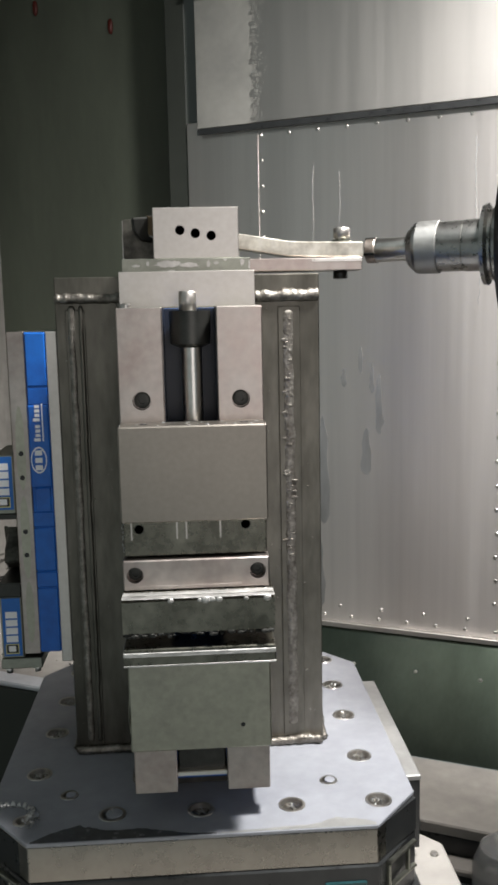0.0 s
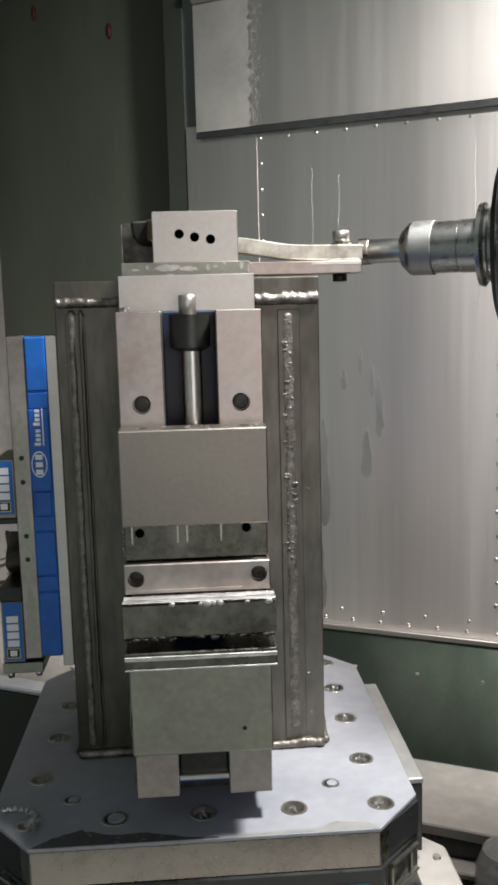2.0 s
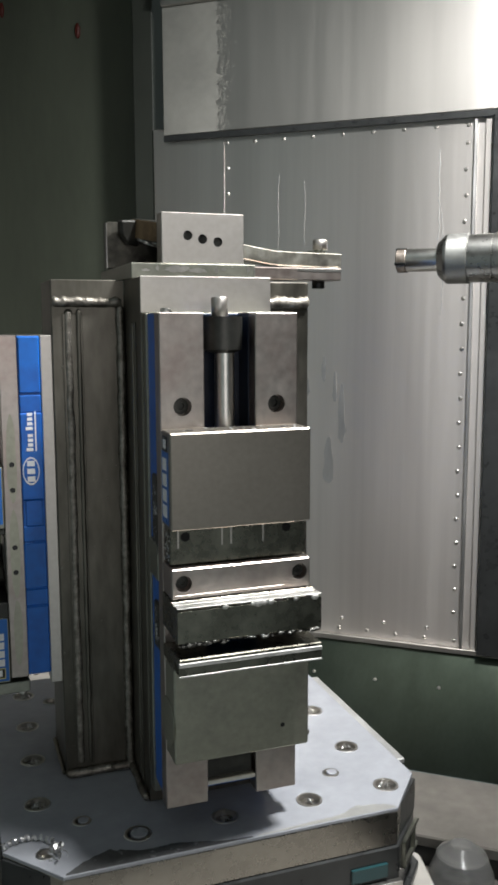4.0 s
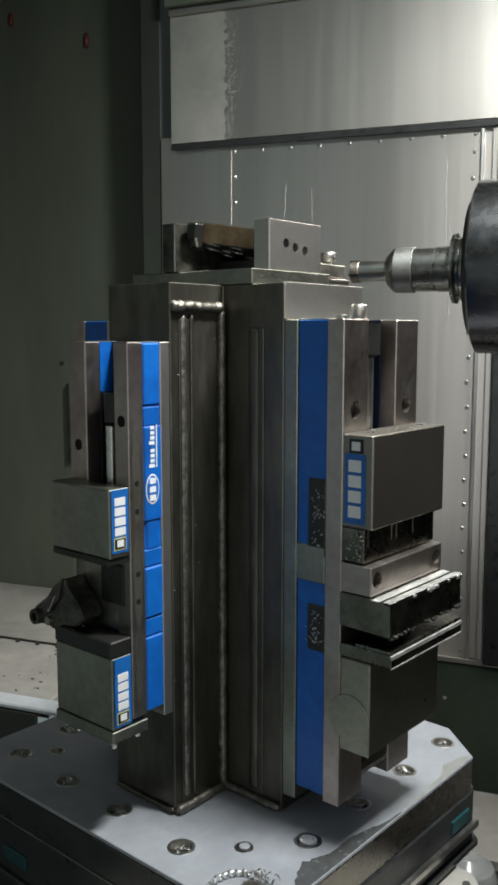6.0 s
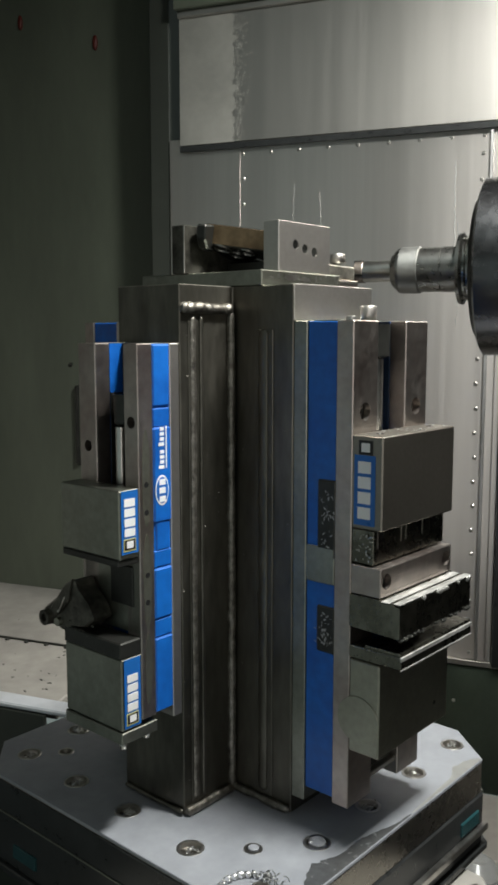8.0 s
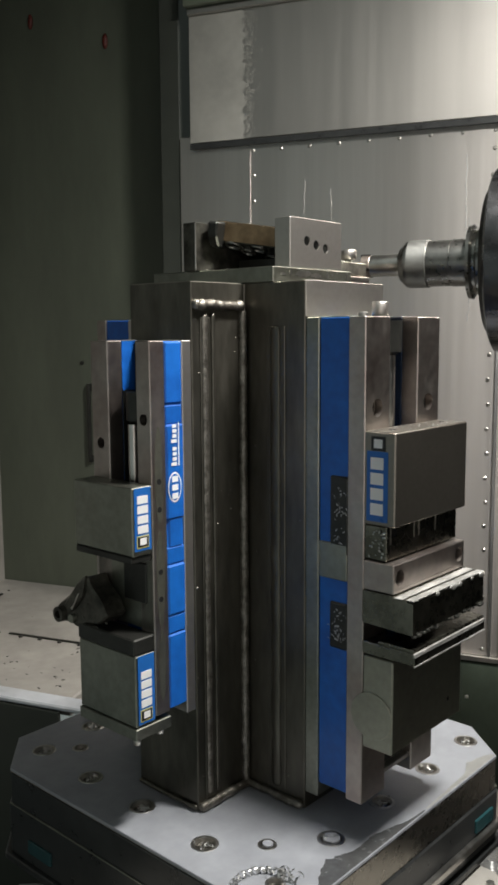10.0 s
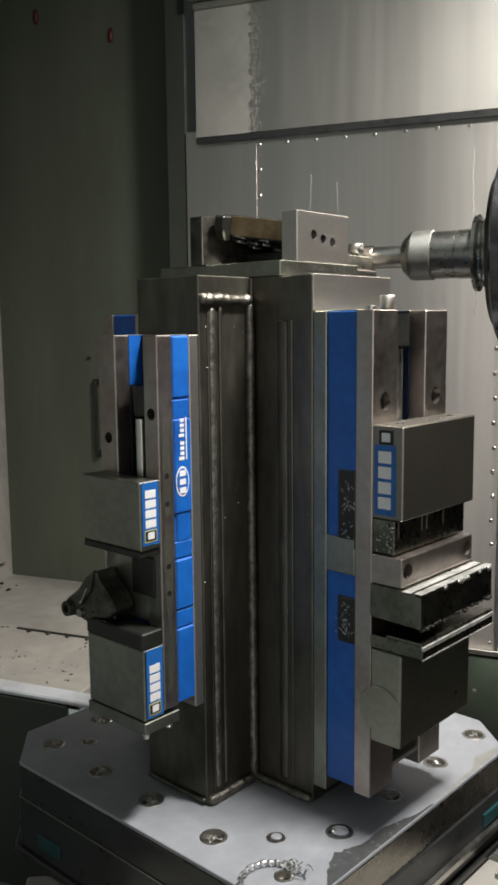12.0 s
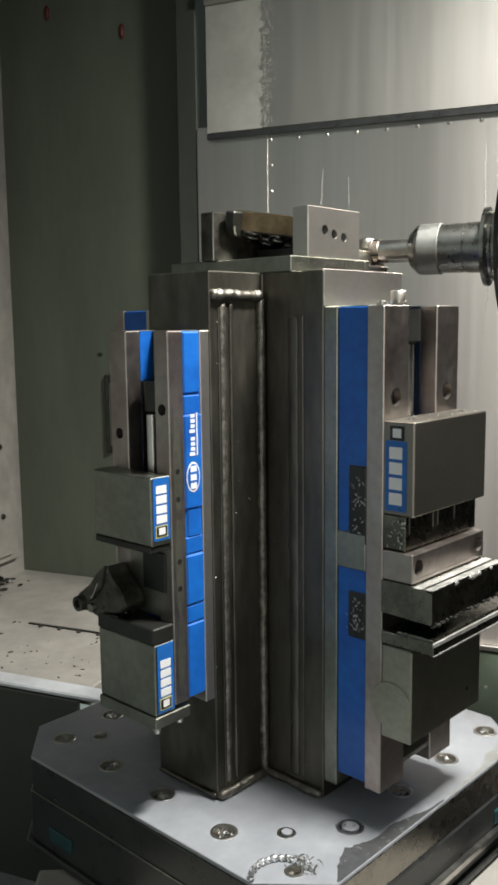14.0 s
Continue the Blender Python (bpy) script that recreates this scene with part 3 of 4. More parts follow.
        bmesh.ops.create_icosphere(crust, subdivisions=2, radius=rnd.uniform(.0012, .0034), matrix=Matrix.Translation(c) @ Matrix.Diagonal((1.5, .14, .7, 1)))
    for f in crust.faces:
        f.smooth = True
    tagged(part("weld_crust", crust, WELD, t), kind="stuff")
    RIDERS.append(t)


# ---- vises ----
def vise(label, m, x0, x1, i0, i1, top, bot, v, zs, big):
    """v: depths of base strip, blue band, rail and jaw from the mounting face; front is local -y."""
    base, blue, rail, jaw = v
    o = thing("machine_vise", label, "vise", group="vises on the tombstone")
    P = lambda name, bm, mat, lab="": part(name, bm, mat, o, lab, m=m)
    w = (x1 - x0) / 2
    f = .0022 if big else .0016
    P("base_strip", box(x0, x1, -base, 0, bot - .012, top, .001), BODY if big else GROUND)
    casting = P("casting", box(x0 + f, x1 - f, -blue, -base, bot + .005, top - .0006, .001), BLUE, "blue painted casting")
    slot = box(i0, i1, -blue - .01, -base - .006, zs["b1"] - .03, top + .01, 0)
    slot.transform(m)
    cut(casting, slot)
    for a, b in ((x0 + .003, i0 - .001), (i1 + .001, x1 - .003)):
        P("end_cap", box(a, b, -blue + .0006, -base + .001, top - .002, top + .0005, .0003), BODY)
    for a, b, s in ((x0, i0, -1), (i1, x1, 1)):
        r = P("rail", box(a, b, -rail, -blue, bot, top, .001), RAIL)
        hx, hz = (a + b) / 2, zs["hole"] if s > 0 else zs.get("far_hole", zs["hole"])
        cut(r, drill(hx, hz, .0098 * w / .0762, -rail, .014, m))
        P("bolt_head", lathe([(0, .0085 * w / .0762), (.006, .0085 * w / .0762), (.0065, .007 * w / .0762), (.0065, .004 * w / .0762), (.003, .0038 * w / .0762), (.003, .0003)], along_y(hx, -rail + .0145, hz), 20), DARK, "countersunk socket screw")
    cx = (i0 + i1) / 2
    # Slot floor and wall linings coloured dark in place of the slot's shade.
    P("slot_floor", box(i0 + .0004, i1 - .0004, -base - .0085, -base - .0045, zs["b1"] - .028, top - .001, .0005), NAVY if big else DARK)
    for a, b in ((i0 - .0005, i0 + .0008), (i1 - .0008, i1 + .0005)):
        P("slot_shade", box(a, b, -blue - .0002, -base - .009, zs["b1"] - .029, top - (.0002 if big else .056), .0002), NAVY if big else DARK, "dark lining that holds the slot's shade in its colour")
    sr = (.0108 if big else .0093) * w / .0762
    P("lead_screw", lathe([(0, sr), (zs["scr"] - zs["b1"] + .02, sr)], Matrix.Translation((cx + .002, -rail + (.026 if big else .014), zs["b1"] - .02)), 24), CHROME, "bright lead screw")
    P("screw_nut", lathe([(0, sr * 1.2), (.004, sr * 2.0), (top - zs["scr"] - .004 if big else .036, sr * 2.05)], Matrix.Translation((cx + .001, -rail + (.030 if big else .021), zs["scr"])), 28), DARK)
    hexm = Matrix.Translation((cx - .001, -rail + .0325, top - .006))
    if big:
        P("drive_stub", lathe([(0, .0095), (.022, .0095), (.0235, .008)], hexm, 6), GROUND, "hexagonal drive stub")
    # moving jaw, upper
    P("upper_jaw", box(x0, x1, -jaw, -rail, zs["b2"], zs["b1"], .0014), UPPER if big else BODY, "ground steel jaw block")
    P("lower_jaw", box(x0 + .0006, x1 - .0006, -jaw, -rail, zs["c2"], zs["c1"], .0016), LOWER if big else BODY, "ground steel jaw block")
    return o, P, (x0, x1, i0, i1, cx)


def front_vise():
    m = Matrix.Translation((0, -.1634, 0))
    o, P, (x0, x1, i0, i1, cx) = vise("large blue and ground steel double vise with serrated jaws", m, -.0757, .0787, -.0276, .0300, .5764, .0285, (.0183, .0582, .0801, .1187),
                                      dict(hole=.478, scr=.533, b1=.4549, b2=.3535, c1=.2060, c2=.099), True)
    jaw = .1187
    # pockets in the blue side: dark panels with the recesses' shade in their colour
    for z0, z1 in ((.313, .402), (.204, .258)):
        P("pocket_panel", box(x0 - .0003, x0 + .004, -.0590, -.034, z0, z1, .002), DARK, "dark panel standing for a chip-filled pocket")
    P("side_band", box(x0 - .0004, x0 + .004, -.0578, -.0190, .284, .3255, .001), BODY)
    a = P("jaw_insert", box(x0 + .0015, x1 - .0015, -.108, -.0801, .315, .3530, .001), HARD, "dark jaw insert")
    cut(a, drill(-.058, .3445, .0052, -.108, .012, m), drill(.055, .3465, .0052, -.108, .012, m))
    for x, zz in ((-.058, .3445), (.055, .3465)):
        # Black sleeve puts the hole's shade into colour.
        P("dark_hole", lathe([(.0006, .0051), (.010, .0051), (.010, .0003), (.009, .0003), (.009, .0046), (.0006, .0047)], Matrix.Translation((x, -.108, zz)) @ Matrix.Rotation(radians(-90), 4, "X"), 18), BLACK)
    for x in (-.066, -.018, -.008, .028):
        P("groove", box(x - .0008, x + .0008, -.1086, -.108, .333, .3525, 0), GROUND)
    b = P("centre_jaw", join(box(x0, x1, -jaw, -.0801, .2806, .3133, .0012), box(x0 + .004, x1 - .03, -jaw - .0006, -jaw, .2835, .2855, .0003)), RAIL, "fixed centre jaw with two screw holes")
    cut(b, drill(-.0633, .2975, .0088, -jaw, .012, m), drill(.0663, .2983, .0088, -jaw, .012, m))
    for x, z in ((-.0633, .2975), (.0663, .2983)):
        P("socket_screw", lathe([(0, .0075), (.004, .0075), (.0045, .006), (.0045, .0035), (.002, .0033), (.002, .0003)], along_y(x, -jaw + .0118, z), 18), DARK)
    # protruding hard jaw with a stepped top, and the lower one
    prof = Matrix(((0, 0, 1, 0), (1, 0, 0, 0), (0, 1, 0, 0), (0, 0, 0, 1)))
    step = prism([(-.0801, .2800), (-.117, .2800), (-0.1192, .2790), (-0.1202, .2775), (-0.1297, .2772), (-0.1307, .2785), (-0.1352, .2785), (-0.1362, .2768), (-0.1432, .2762), (-0.1435, .2425), (-0.1407, .2415), (-.0801, .2435)], x0 - .001, x1 + .003, .0003)
    step.transform(prof)
    P("hard_jaw", step, HARD, "stepped black hard jaw with bright worn edges")
    P("worn_edge", box(x0 - .001, x1 + .003, -0.1437, -0.1352, .2788, .2798, .0002), WORN, "bright worn step")
    P("worn_edge", box(x0 - .001, x1 + .003, -0.1297, -0.1197, .2782, .2790, .0002), WORN)
    P("lower_hard_jaw", join(box(x0 - .0012, x1 + .003, -0.1462, -.0801, .2085, .2225, .0012), box(x0 - .0008, x1 + .003, -0.1452, -.1000, .2225, .2262, .001)), HARD, "stepped black hard jaw with bright worn edges")
    P("worn_edge", box(x0 - .001, x1 + .003, -0.1469, -0.1447, .2180, .2226, .0004), WORN, "bright worn step")
    P("worn_edge", box(x0 - .001, x1 + .003, -0.1467, -0.1457, .2072, .2092, .0003), WORN)
    rnd = random.Random(3)
    for x, rr in ((-.026, .0028), (.004, .0022), (.010, .0040), (.017, .0026), (.024, .0030), (.052, .0022), (.074, .0034)):
        drop = bmesh.new()
        bmesh.ops.create_icosphere(drop, subdivisions=2, radius=rr, matrix=Matrix.Translation((x, -0.1435, .2765)) @ Matrix.Diagonal((1.3, .6, 1, 1)))
        P("stuck_chip", drop, WORN, "bright chip stuck to the jaw edge")
    lip = bmesh.new()
    for k in range(90):
        c = Vector((rnd.uniform(x0, x1 + .002), rnd.choice((-0.1432, -0.1202, -0.1357)) + rnd.uniform(-.0008, .0008), .2792))
        bmesh.ops.create_icosphere(lip, subdivisions=1, radius=rnd.uniform(.0004, .0012), matrix=Matrix.Translation(c) @ Matrix.Diagonal((2, 1, .6, 1)))
    tagged(P("fine_chips", lip, WORN), kind="stuff")
    for zc, zh in ((.357, .04), (.231, .024)):
        specks = bmesh.new()
        for k in range(45):
            c = Vector((x0 - .0008, -.047 + rnd.gauss(0, .005), zc + rnd.uniform(-zh, zh) * .8))
            bmesh.ops.create_icosphere(specks, subdivisions=1, radius=rnd.uniform(.0003, .0011), matrix=Matrix.Translation(c) @ Matrix.Rotation(rnd.uniform(0, 3), 4, "X") @ Matrix.Diagonal((.5, 2.4, .7, 1)))
        tagged(P("pocket_chips", specks, CHIP), kind="stuff")
    bm = bmesh.new()
    for k in range(70):
        x = rnd.uniform(x0, x1)
        c = Vector((x, -0.1417 + rnd.uniform(-.003, .004), .2415 - abs(rnd.gauss(0, .0016))))
        bmesh.ops.create_icosphere(bm, subdivisions=1, radius=rnd.uniform(.0012, .0034), matrix=Matrix.Translation(c) @ Matrix.Diagonal((1.6, 1, .8, 1)))
    tagged(P("packed_swarf", bm, DARK, "swarf packed along the jaw's lower edge"), kind="stuff")
    # bearing boss on the lower jaw's side
    P("side_boss", join(lathe([(0, .027), (.0006, .0265)], Matrix.Translation((x0, -.0922, .138)) @ Matrix.Rotation(radians(-90), 4, "Y"), 40)), LOWER)
    P("top_screw", lathe([(0, .0062), (.0035, .0058), (.005, .0035)], Matrix.Translation((x0 + .010, -.070, .5764)), 14), CHROME, "bright screw head on the rail's end")
    for x in (-.050, .056):
        # Flat black discs stand in for the shade in two screw holes.
        P("top_hole", lathe([(0, .0042), (.0004, .0042)], Matrix.Translation((x, -.0985, .4549)), 14), BLACK)
    crumbs = bmesh.new()
    for _ in range(26):
        c = Vector((rnd.uniform(x0, x1), rnd.uniform(-.116, -.083), .4552))
        bmesh.ops.create_icosphere(crumbs, subdivisions=1, radius=rnd.uniform(.0005, .0016), matrix=Matrix.Translation(c) @ Matrix.Diagonal((1.6, 1, .7, 1)))
    for _ in range(22):
        c = Vector((x0 + .0015 - rnd.uniform(0, .002), rnd.uniform(-.107, -.086), rnd.uniform(.317, .350)))
        bmesh.ops.create_icosphere(crumbs, subdivisions=1, radius=rnd.uniform(.0006, .0018), matrix=Matrix.Translation(c) @ Matrix.Rotation(rnd.uniform(0, 3), 4, "X") @ Matrix.Diagonal((.6, 1, 1.5, 1)))
    tagged(P("loose_chips", crumbs, CHIP), kind="stuff")
    P("oil_hole", lathe([(0, .0025), (.0004, .0025)], along_y(.047, -jaw, .126), 12), BLACK)
    P("end_block", box(i0 + .001, i1 - .001, -.070, -.0598, .045, .108, .002), DARK)
    P("end_bar", box(i0, i1, -.078, -.06, .046, .052, .001), CHROME)
    # printed label on the jaw's side
    P("label", box(x0 - .0005, x0, -.1100, -.0835, .358, .434, 0), LABEL, "blue sticker with white bars")
    P("badge", box(x0 - .0006, x0, -.1065, -.0890, .4345, .450, 0), BLACK, "small black badge")
    P("badge_mark", box(x0 - .0011, x0 - .0006, -.1030, -.0925, .4375, .447, 0), WHITE)
    for k in range(4):
        z = .4285 - k * .0165
        P("print_bar", box(x0 - .0010, x0 - .0005, -.1045, -.0885, z - .0140, z - .0012, 0), WHITE)
    RIDERS.append(o)


def side_vise():
    m = Matrix.Rotation(radians(-90), 4, "Z") @ Matrix.Translation((.0209, -.1645, 0))
    o, P, (x0, x1, i0, i1, cx) = vise("smaller blue and grey double vise with printed stickers", m, -.0499, .0499, -.0201, .0271, .5517, .134, (.0143, .0407, .0620, .0907),
                                      dict(hole=.467, far_hole=.436, scr=.459, b1=.3967, b2=.3215, c1=.2114, c2=.1292), False)
    s = x1  # the printed side
    # raised pads on the blue casting, with a narrower waist below the print
    for z0, z1, d, a, b in ((.4835, .5505, .0016, .0149, .0400), (.3545, .4605, .0026, .0143, .0410), (.4605, .4815, .0010, .0149, .0400), (.3035, .3230, .0012, .0143, .0412), (.2450, .3025, .0024, .0143, .0412), (.2235, .2440, .0012, .0143, .0412), (.136, .2225, .0020, .0143, .0412)):
        P("blue_pad", box(s - .003, s + d - .0012, -b, -a, z0, z1, .002), BLUE, "raised blue pad")
    P("waist", box(s - .003, s + .0002, -.0375, -.0170, .3225, .3550, .002), BLUE, "narrow blue waist")
    yy, e = -.0295, s + .0014
    oval = Matrix.Translation((e, yy, .3905)) @ Matrix.Rotation(radians(90), 4, "Y") @ Matrix.Diagonal((1.62, .95, 1, 1))
    ring = lathe([(0, .0105), (.0004, .0105)], oval, 28)
    P("print_field", lathe([(.0004, .0092), (.0007, .0092)], oval, 28), BLUE)
    P("print_ring", ring, WHITE, "white oval print")
    for k in range(3):
        P("print_bar", box(e + .0006, e + .0010, yy - .0045, yy + .0045, .3775 + k * .0095, .384 + k * .0095, 0), WHITE)
    for k in range(8):
        z = .4145 + k * .0056 + (.003 if k > 3 else 0)
        P("print_bar", box(e, e + .0005, yy - (.0045 if k in (0, 4) else .0025), yy + .0035, z, z + .0038, 0), WHITE)
    P("print_line", box(e, e + .0005, yy + .006, yy + .0075, .4145, .462, 0), WHITE)
    for z in (.3991, .3682, .298, .2672):
        P("set_screw", lathe([(0, .0032), (.0005, .0032), (.0005, .0022)], Matrix.Translation((s, -.0517, z)) @ Matrix.Rotation(radians(90), 4, "Y"), 14), BLACK)
    for z0, z1, up in ((.3275, .3960, 1), (.1325, .2105, 1)):
        P("label", box(s, s + .0005, -.0880, -.0645, z0, z1, 0), LABEL, "blue sticker with white bars")
        P("badge", box(s + .0005, s + .0010, -.0855, -.0685, z0 + .003, z0 + .0165, 0), YELLOW)
        P("badge_face", box(s + .0010, s + .0014, -.0845, -.0695, z0 + .0045, z0 + .0155, 0), BLACK)
        P("badge_mark", box(s + .0014, s + .0018, -.0815, -.0725, z0 + .0065, z0 + .0140, 0), WHITE)
        for k in range(4):
            z = z0 + .019 + k * .0108
            P("print_bar", box(s + .0005, s + .0010, -.0840, -.0690, z, z + .0086, 0), WHITE)
    for z0, z1 in ((.235, .345), (.150, .232), (.352, .46)):
        rim = [(-.0517 + .0058 * math.cos(a) * (1 + .25 * noise.noise((a, z0 * 30, 2))), (z0 + z1) / 2 + (z1 - z0) / 2 * math.sin(a)) for a in [k * math.pi / 14 for k in range(28)]]
        b = prism(rim, s + .00005, s + .0004)
        b.transform(Matrix(((0, 0, 1, 0), (1, 0, 0, 0), (0, 1, 0, 0), (0, 0, 0, 1))))
        P("oil_stain", b, LOWER, "long oily stain on the rail")
    P("jaw_pad", box(x0 + .002, s - .002, -.0917, -.0620, .3140, .3215, .001), DARK, "black jaw plate")
    P("jaw_pad", box(x0 + .001, s - .0005, -.0922, -.0620, .2114, .2300, .0015), DARK, "black jaw plate")
    P("body_block", box(x0 + .004, s - .001, -.0620, -.0400, .232, .316, .001), BODY)
    # Raised dark plate carries the opening's shade in its colour.
    P("body_window", box(.001, .039, -.0640, -.0610, .262, .308, .002), DARK, "dark plate standing for an opening")
    P("base_plate", box(x0, s + .0006, -.0924, -.0400, .1150, .1285, .001), BODY)
    for x, d in ((x0 + .012, .078), (s - .008, .084), (s - .01, .048)):
        P("foot_screw", lathe([(-.008, .004), (0, .005)], Matrix.Translation((x, -d, .1150)), 10), CHROME)
    RIDERS.append(o)
    # scrap clamped in the side vise
    scrap = thing("clamped_offcut", "dark oily angled offcut clamped in the side vise", "offcut")
    turn = Matrix(((1, 0, 0, 0), (0, 0, -1, 0), (0, 1, 0, 0), (0, 0, 0, 1)))
    shape = [(-.030, .287), (-.040, .281), (-.060, .262), (-.078, .249), (-.087, .243), (-.090, .232), (-.083, .224), (-.066, .226), (-.052, .2225), (-.032, .231), (-.012, .234), (.004, .246), (-.006, .262), (-.024, .276)]
    part("slab", prism(shape, .062, .092, .0022), OILY, scrap, m=m @ turn)
    part("fin", prism([(-.028, .289), (-.043, .278), (-.070, .246), (-.058, .240), (-.036, .262)], .090, .0965, .0015), OILY, scrap, m=m @ turn)
    # The slot's highlight, modelled as a chrome bar.
    part("slot", prism([(-.0385, .2665), (-.0415, .2655), (-.0555, .2455), (-.0525, .2445)], .0960, .0972, .0004), CHROME, scrap, "bright bar standing for the slot's highlight", m=m @ turn)
    part("slot", prism([(-.0445, .2600), (-.0460, .2590), (-.0530, .2490), (-.0515, .2485)], .0968, .0978, .0003), OILY, scrap, m=m @ turn)
    part("eye", lathe([(0, .0095), (.008, .0090), (.008, .0050), (.003, .0048), (.003, .0003)], Matrix.Translation((-.078, -.091, .2340)) @ Matrix.Rotation(radians(90), 4, "X"), 22), OILY, scrap, "oily rounded eye", m=m)
    part("stud", lathe([(0, .0055), (.006, .0050)], Matrix.Translation((-.056, -.091, .2330)) @ Matrix.Rotation(radians(90), 4, "X"), 14), BODY, scrap, m=m)
    rnd = random.Random(77)
    grit = bmesh.new()
    for _ in range(60):
        bmesh.ops.create_icosphere(grit, subdivisions=1, radius=rnd.uniform(.0006, .0022), matrix=Matrix.Translation((rnd.uniform(-.088, .0), rnd.uniform(-.093, -.086), .226 + abs(rnd.gauss(0, .010)))) @ Matrix.Diagonal((1.5, .6, .8, 1)))
    tagged(part("grit", grit, OILY, scrap, m=m), kind="stuff")
    RIDERS.append(scrap)


def far_vise():
    m = Matrix.Rotation(radians(180), 4, "Z") @ Matrix.Translation((.006, -.1300, 0))
    o, P, _ = vise("small blue double vise on the far side of the tombstone", m, -.0483, .0483, -.0174, .0188, .5777, .16, (.035, .083, .103, .118),
                   dict(hole=.49, scr=.51, b1=.31, b2=.25, c1=.215, c2=.16), False)
    RIDERS.append(o)


# ---- what is bolted on top of the tombstone ----
def top_setup():
    plate = thing("sub_plate", "bright milled steel sub-plate on top of the tombstone", "plate", bm=box(-.0772, .0759, -.1171, .085, TOP, TOP + .018, .001), mat=BODY)
    rnd = random.Random(44)
    flip = Matrix(((1, 0, 0, 0), (0, 0, -1, 0), (0, 1, 0, 0), (0, 0, 0, 1)))
    for x, zc, hw, hh in ((-.060, .0085, .005, .0018), (-.046, .0105, .002, .0032), (-.022, .0100, .016, .0042), (.003, .0085, .012, .0030), (-.018, .0030, .005, .0014), (.026, .0095, .0022, .0045), (.035, .0105, .003, .0020), (.046, .0135, .002, .0014), (.066, .0110, .0026, .0042), (.0745, .0080, .0012, .0062)):
        rim = [(x + hw * math.cos(a) * rnd.uniform(.7, 1.15), TOP + zc * 1.15 + hh * math.sin(a) * rnd.uniform(.65, 1.1)) for a in [k * math.pi / 10 for k in range(20)]]
        b = prism([(u, min(max(v, TOP + .0006), TOP + .0172)) for u, v in rim], .1170, .1174)
        part("dried_patch", b, CAPS, plate, "pale dried coolant patch", m=flip)
    RIDERS.append(plate)
    z = TOP + .018
    blk = thing("stop_block", "ground steel stop block with three bored holes", "block")
    b = part("block", box(-.039, .063, -.111, -.0871, z, .6946, .0009), GROUND, blk)
    for x, zz in ((-.007, .6681), (.0113, .6643), (.0302, .6614)):
        cut(b, drill(x, zz, .0057, -.111, .018))
        # Dark sleeve added so that the lamp doesn't light the bore; painted shade.
        part("hole_shade", lathe([(.0012, .0056), (.0168, .0056), (.0168, .0003), (.0158, .0003), (.0158, .0050), (.0012, .0052)], Matrix.Translation((x, -.111, zz)) @ Matrix.Rotation(radians(-90), 4, "X"), 20), DARK, blk, "dark sleeve that holds the bored hole's shade")
    RIDERS.append(blk)
    back = thing("clamp_plate", "dark steel clamp plate standing on the sub-plate", "clamp", bm=box(-.083, .055, .0015, .0235, z, .6935, .001), mat=OILY)
    RIDERS.append(back)
    part("edge_strip", box(-.0838, -.0825, .0008, .0028, z, .692, .0003), CAPS, back, "bright strip at the clamp's edge")
    work = thing("bent_lever_part", "milled steel lever part with a bent arm and bored bosses", "workpiece")
    run = Matrix.Translation((-.031, -.0865, .6845)) @ Matrix.Rotation(radians(13.5), 4, "Z") @ Matrix.Rotation(radians(9), 4, "X")
    up = Matrix(((1, 0, 0, 0), (0, 0, 1, 0), (0, 1, 0, 0), (0, 0, 0, 1)))
    head = prism([(0, 0), (0, -.0245), (.055, -.0415), (.085, -.0415), (.085, 0)], 0, .0865, .0015)
    head.transform(up)
    bmesh.ops.reverse_faces(head, faces=head.faces[:])
    part("head", head, DARK, work, "dark oily cast head", m=run)
    part("milled_face", box(-.0008, 0, .001, .0855, -.0235, -.0008, .0002), BRONZE, work, "brownish milled face", m=run)
    # Dark block fills the space below the head in place of its shade.
    part("under_shade_block", box(-.012, .045, -.078, -.004, z, .651, .001), DARK, work)
    lug = prism([(-.021, -.003), (-.019, -.020), (-.010, -.032), (.006, -.034), (.006, -.001)], .0725, .0862, .002)
    lug.transform(up)
    bmesh.ops.reverse_faces(lug, faces=lug.faces[:])
    part("lug", lug, DARK, work, "black rounded lug", m=run)
    tilt = Matrix.Rotation(radians(180 + 17), 4, "Y")
    for y, dd, rad in ((.064, .012, .0128), (.052, .030, .0100), (.030, .014, .0108), (.024, .044, .0098)):
        c = Matrix.Translation((dd * .956, y, -.0245 - dd * .293))
        part("bore", lathe([(-.002, rad), (.0012, rad), (.0012, rad * .76), (-.006, rad * .72), (-.006, .0002)], run @ c @ tilt, 24), CHROME, work, "bright bored boss")
    # the arm bends down and runs out towards the spindle
    pts = [(.045, .672), (.075, .669), (.105, .664), (.130, .660), (.15, .6588), (.2285, .6575)]
    low = [(x, zz - .019) for x, zz in pts]
    arm = prism(pts + low[::-1], .002, .036, .0012)
    part("arm", arm, CASTAL, work, "milled arm with uneven scale", m=Matrix(((1, 0, 0, 0), (0, 0, -1, 0), (0, 1, 0, 0), (0, 0, 0, 1))))
    RIDERS.append(work)
    rest = thing("support_bar", "flat steel support bar under the lever arm", "bar")
    part("bar", box(.060, .225, -.044, -.004, TOP + .0045, TOP + .0205, .001), RAIL, rest)
    part("worn_edge", box(.16, .225, -.0446, -.044, TOP + .0155, TOP + .0195, .0002), CHROME, rest)
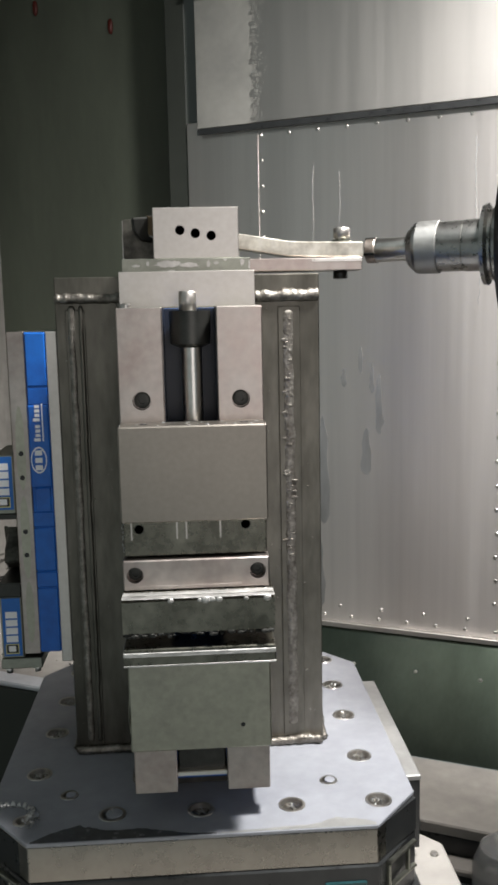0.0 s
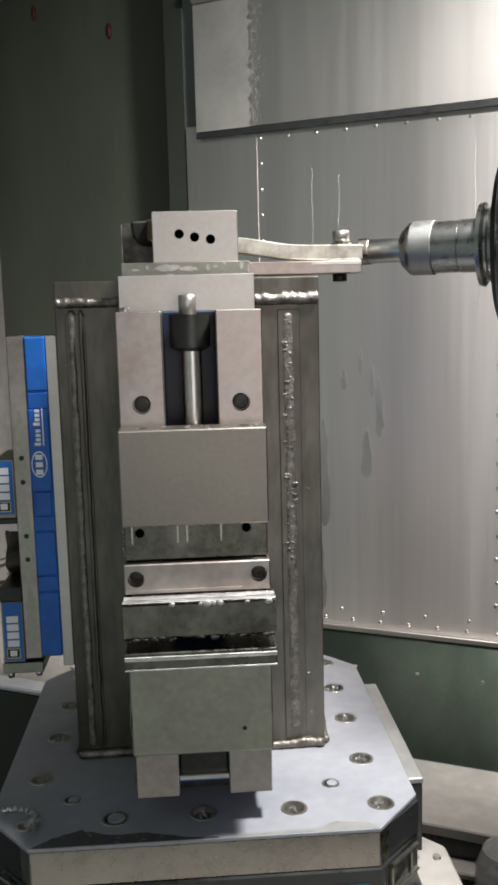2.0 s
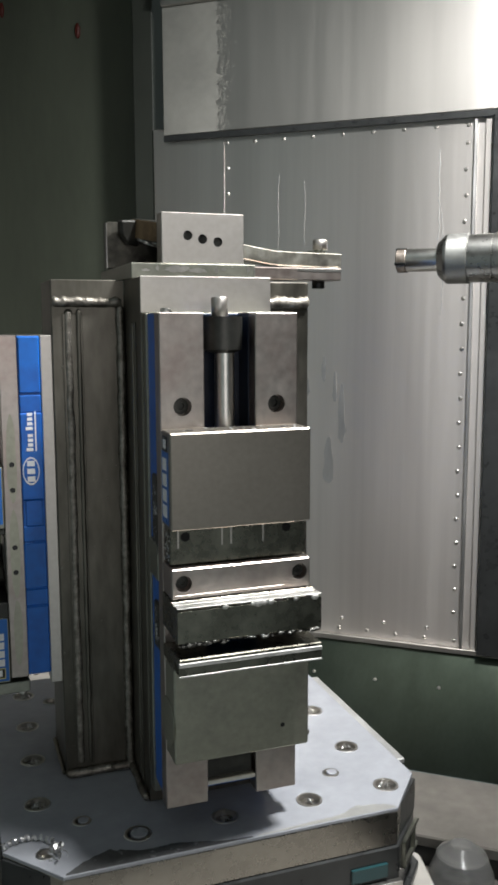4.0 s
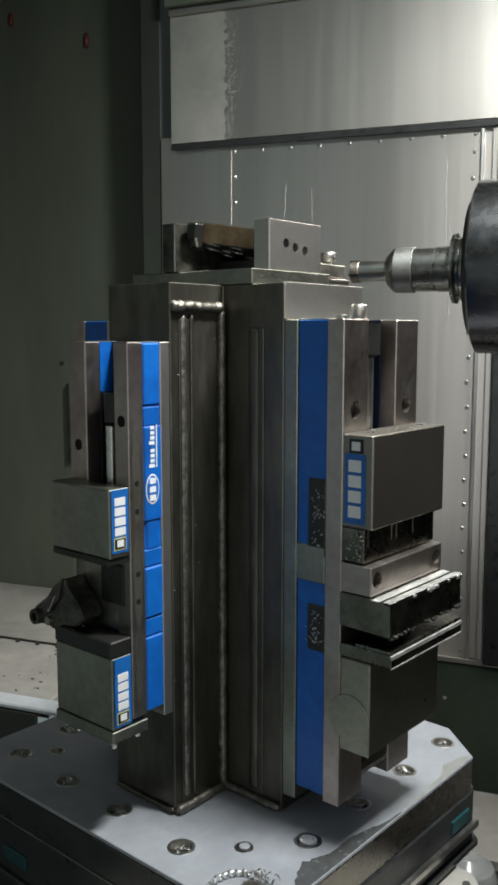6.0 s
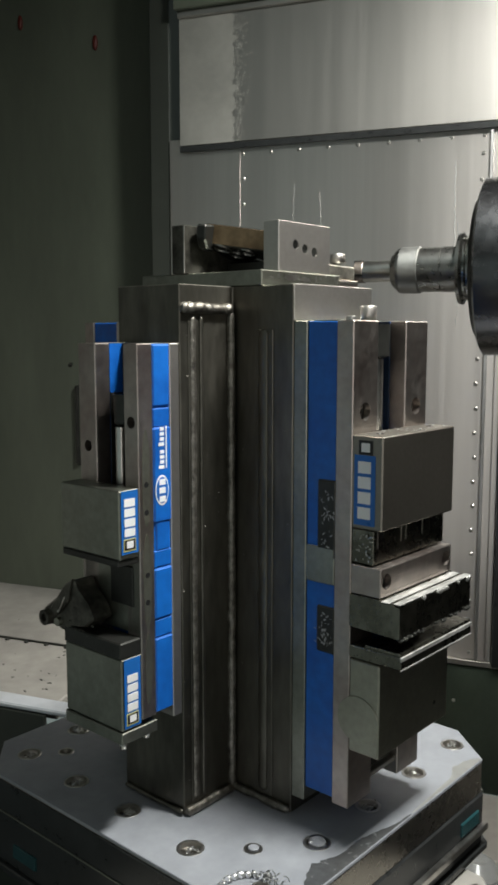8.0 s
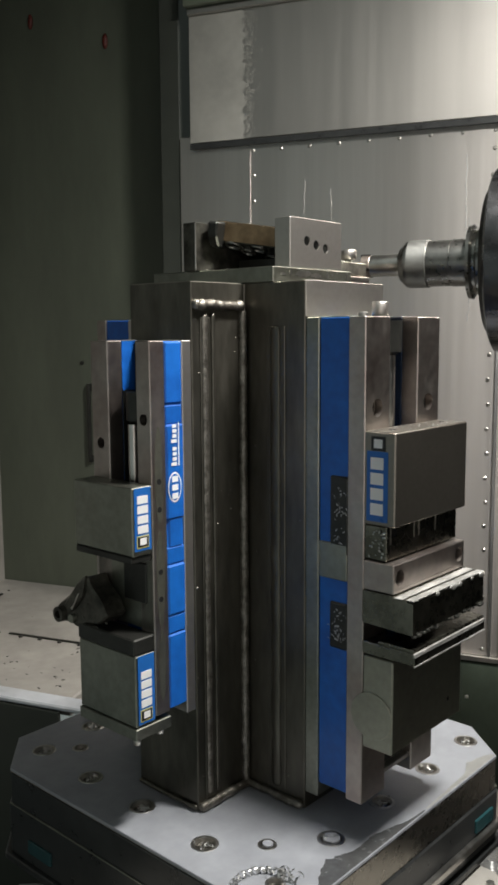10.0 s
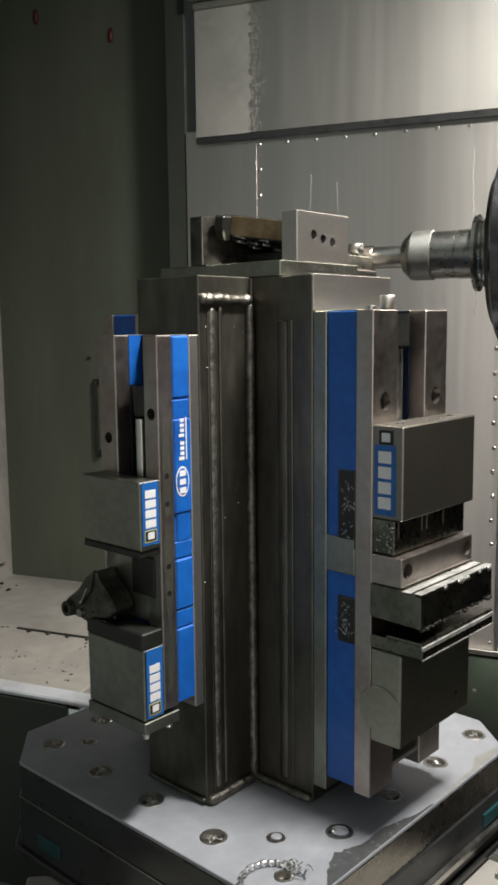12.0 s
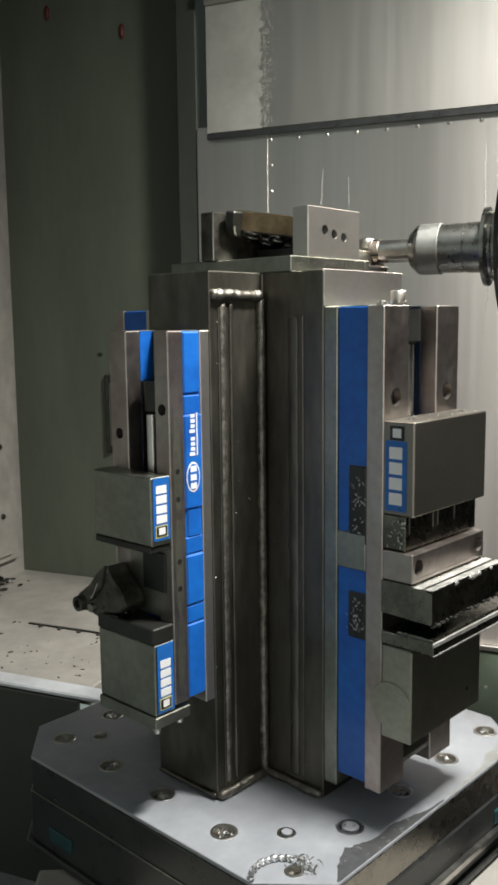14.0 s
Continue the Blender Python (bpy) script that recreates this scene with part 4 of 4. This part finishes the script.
    part("bolt", lathe([(0, .006), (.012, .006), (.066, .006)], Matrix.Translation((.200, -.024, .611)), 16), BODY, rest)
    part("nut", lathe([(0, .011), (.012, .011), (.0135, .0095)], Matrix.Translation((.202, -.024, .663)), 6), GROUND, rest, "bright hexagon nut")
    part("washer", lathe([(0, .0135), (.003, .0135)], Matrix.Translation((.206, -.002, .6595)), 24), BODY, rest)
    part("nut", lathe([(0, .0095), (.010, .0095)], Matrix.Translation((.200, -.024, .6115)), 6), DARK, rest)
    RIDERS.append(rest)


# ---- spindle ----
AXIS = -28.7


def spindle():
    sp = thing("spindle_head", "polished spindle nose with toolholder and carbide cutter", "spindle")
    a = Matrix.Rotation(radians(90), 4, "Y")  # local z to +x
    L = lambda name, prof, mat, lab="", n=48: part(name, lathe([(d * 1.05, r * 1.07) for d, r in prof], a, n), mat, sp, lab)
    # distances from the toolholder nut's front shoulder
    cutter = L("cutter", [(-.057, .0150), (-.056, .0154), (-.008, .0154)], CHROME, "bright shank cutter", 32)
    part("cutter_tip", lathe([(-.0745, .0145), (-.073, .0168), (-.061, .0170), (-.058, .0150)], a, 32), TIP, cutter, "brown worn cutter tip")
    for k in range(4):
        b = box(-.0750, -.059, -.0018, .0018, .0085, .0178, .0005)
        b.transform(Matrix.Rotation(radians(90 * k + 20), 4, "X"))
        part("insert", b, DARK, cutter)
    L("nut_front", [(-.014, .0156), (-.0135, .0225), (-.004, .0315), (.0, .0325)], HOLDER, "black tapered nut front")
    L("collet_nut", [(.0, .0325), (.026, .0328), (.027, .0315)], BAND, "satin steel collet nut")
    L("holder_body", [(.027, .0310), (.058, .0312), (.0585, .0300), (.060, .0300), (.0605, .0318), (.084, .0322)], HOLDER)
    L("flange", [(.083, .034), (.0835, .0488), (.0885, .0495), (.0895, .047), (.092, .043), (.0950, .043), (.0975, .047), (.0985, .0492), (.103, .0490), (.1035, .042), (.115, .042)], HOLDER, "grooved toolholder flange")
    L("nose_ring", [(.117, .060), (.1175, .113), (.121, .1195), (.30, .121)], NOSE, "polished spindle nose ring", 64)
    L("nose_face", [(.109, .060), (.1095, .094), (.1145, .099), (.1172, .099)], DARK, "black nose face ring", 64)
    L("head_casting", [(.30, .15), (.305, .165), (.9, .17)], SKIRT, "", 48)
    for k in range(8):
        b = lathe([(0, .005), (.002, .0048)], Matrix.Translation((.1148, .080 * math.cos(k * .785), .085 * math.sin(k * .785))) @ Matrix.Rotation(radians(-90), 4, "Y"), 12)
        part("cap_screw", b, BODY, sp)
    return sp


enclosure()
pallet()
tombstone()
front_vise()
side_vise()
far_vise()
top_setup()
SPINDLE = spindle()


def motions():
    # the table indexes and shifts once
    turn = [(0, 0, 0, 0), (3.3, 0, 0, 0), (3.8, .015, -.0065, 8), (4.3, .041, -.018, 22), (4.8, .067, -.0292, 36.2), (5.25, .0812, -.0354, 43.806), (14, .0812, -.0354, 43.806)]
    for ob in RIDERS:
        walk(ob, [(t, pose(x, y, 0, 0, 0, r)) for t, x, y, r in turn])
    for ob in CARRIED:
        walk(ob, [(t, pose(x, y, 0)) for t, x, y, r in turn])
    # the cutter mills along the arm's end, draws back while the table turns, and comes in again
    feed = [(0, .3077, .0213, .656), (.5, .3051, .0165, .656), (1, .3013, .0076, .656), (1.5, .297, -.0025, .656), (2, .293, -.0112, .656), (2.5, .2905, -.0155, .656), (3, .2890, -.0150, .656), (3.2, .2890, -.0145, .656),
            (3.8, .385, .02, .657), (4.5, .425, .13, .660), (5.1, .378, .190, .662), (5.5, .3661, .1916, .662), (6, .3632, .1877, .662), (6.5, .3601, .1825, .662), (7, .3568, .1763, .662), (7.5, .3533, .1691, .662), (8, .3497, .1611, .662),
            (10.5, .3311, .1146, .662), (11, .3273, .105, .662), (11.5, .3237, .0957, .662), (12, .3201, .0868, .662), (12.5, .3166, .0785, .662), (13, .3133, .0709, .662), (13.5, .3102, .0641, .662), (14, .3072, .0583, .662)]
    walk(SPINDLE, [(t, pose(x + .0080, y - .0044, z - .004, 0, 0, AXIS)) for t, x, y, z in feed])


motions()
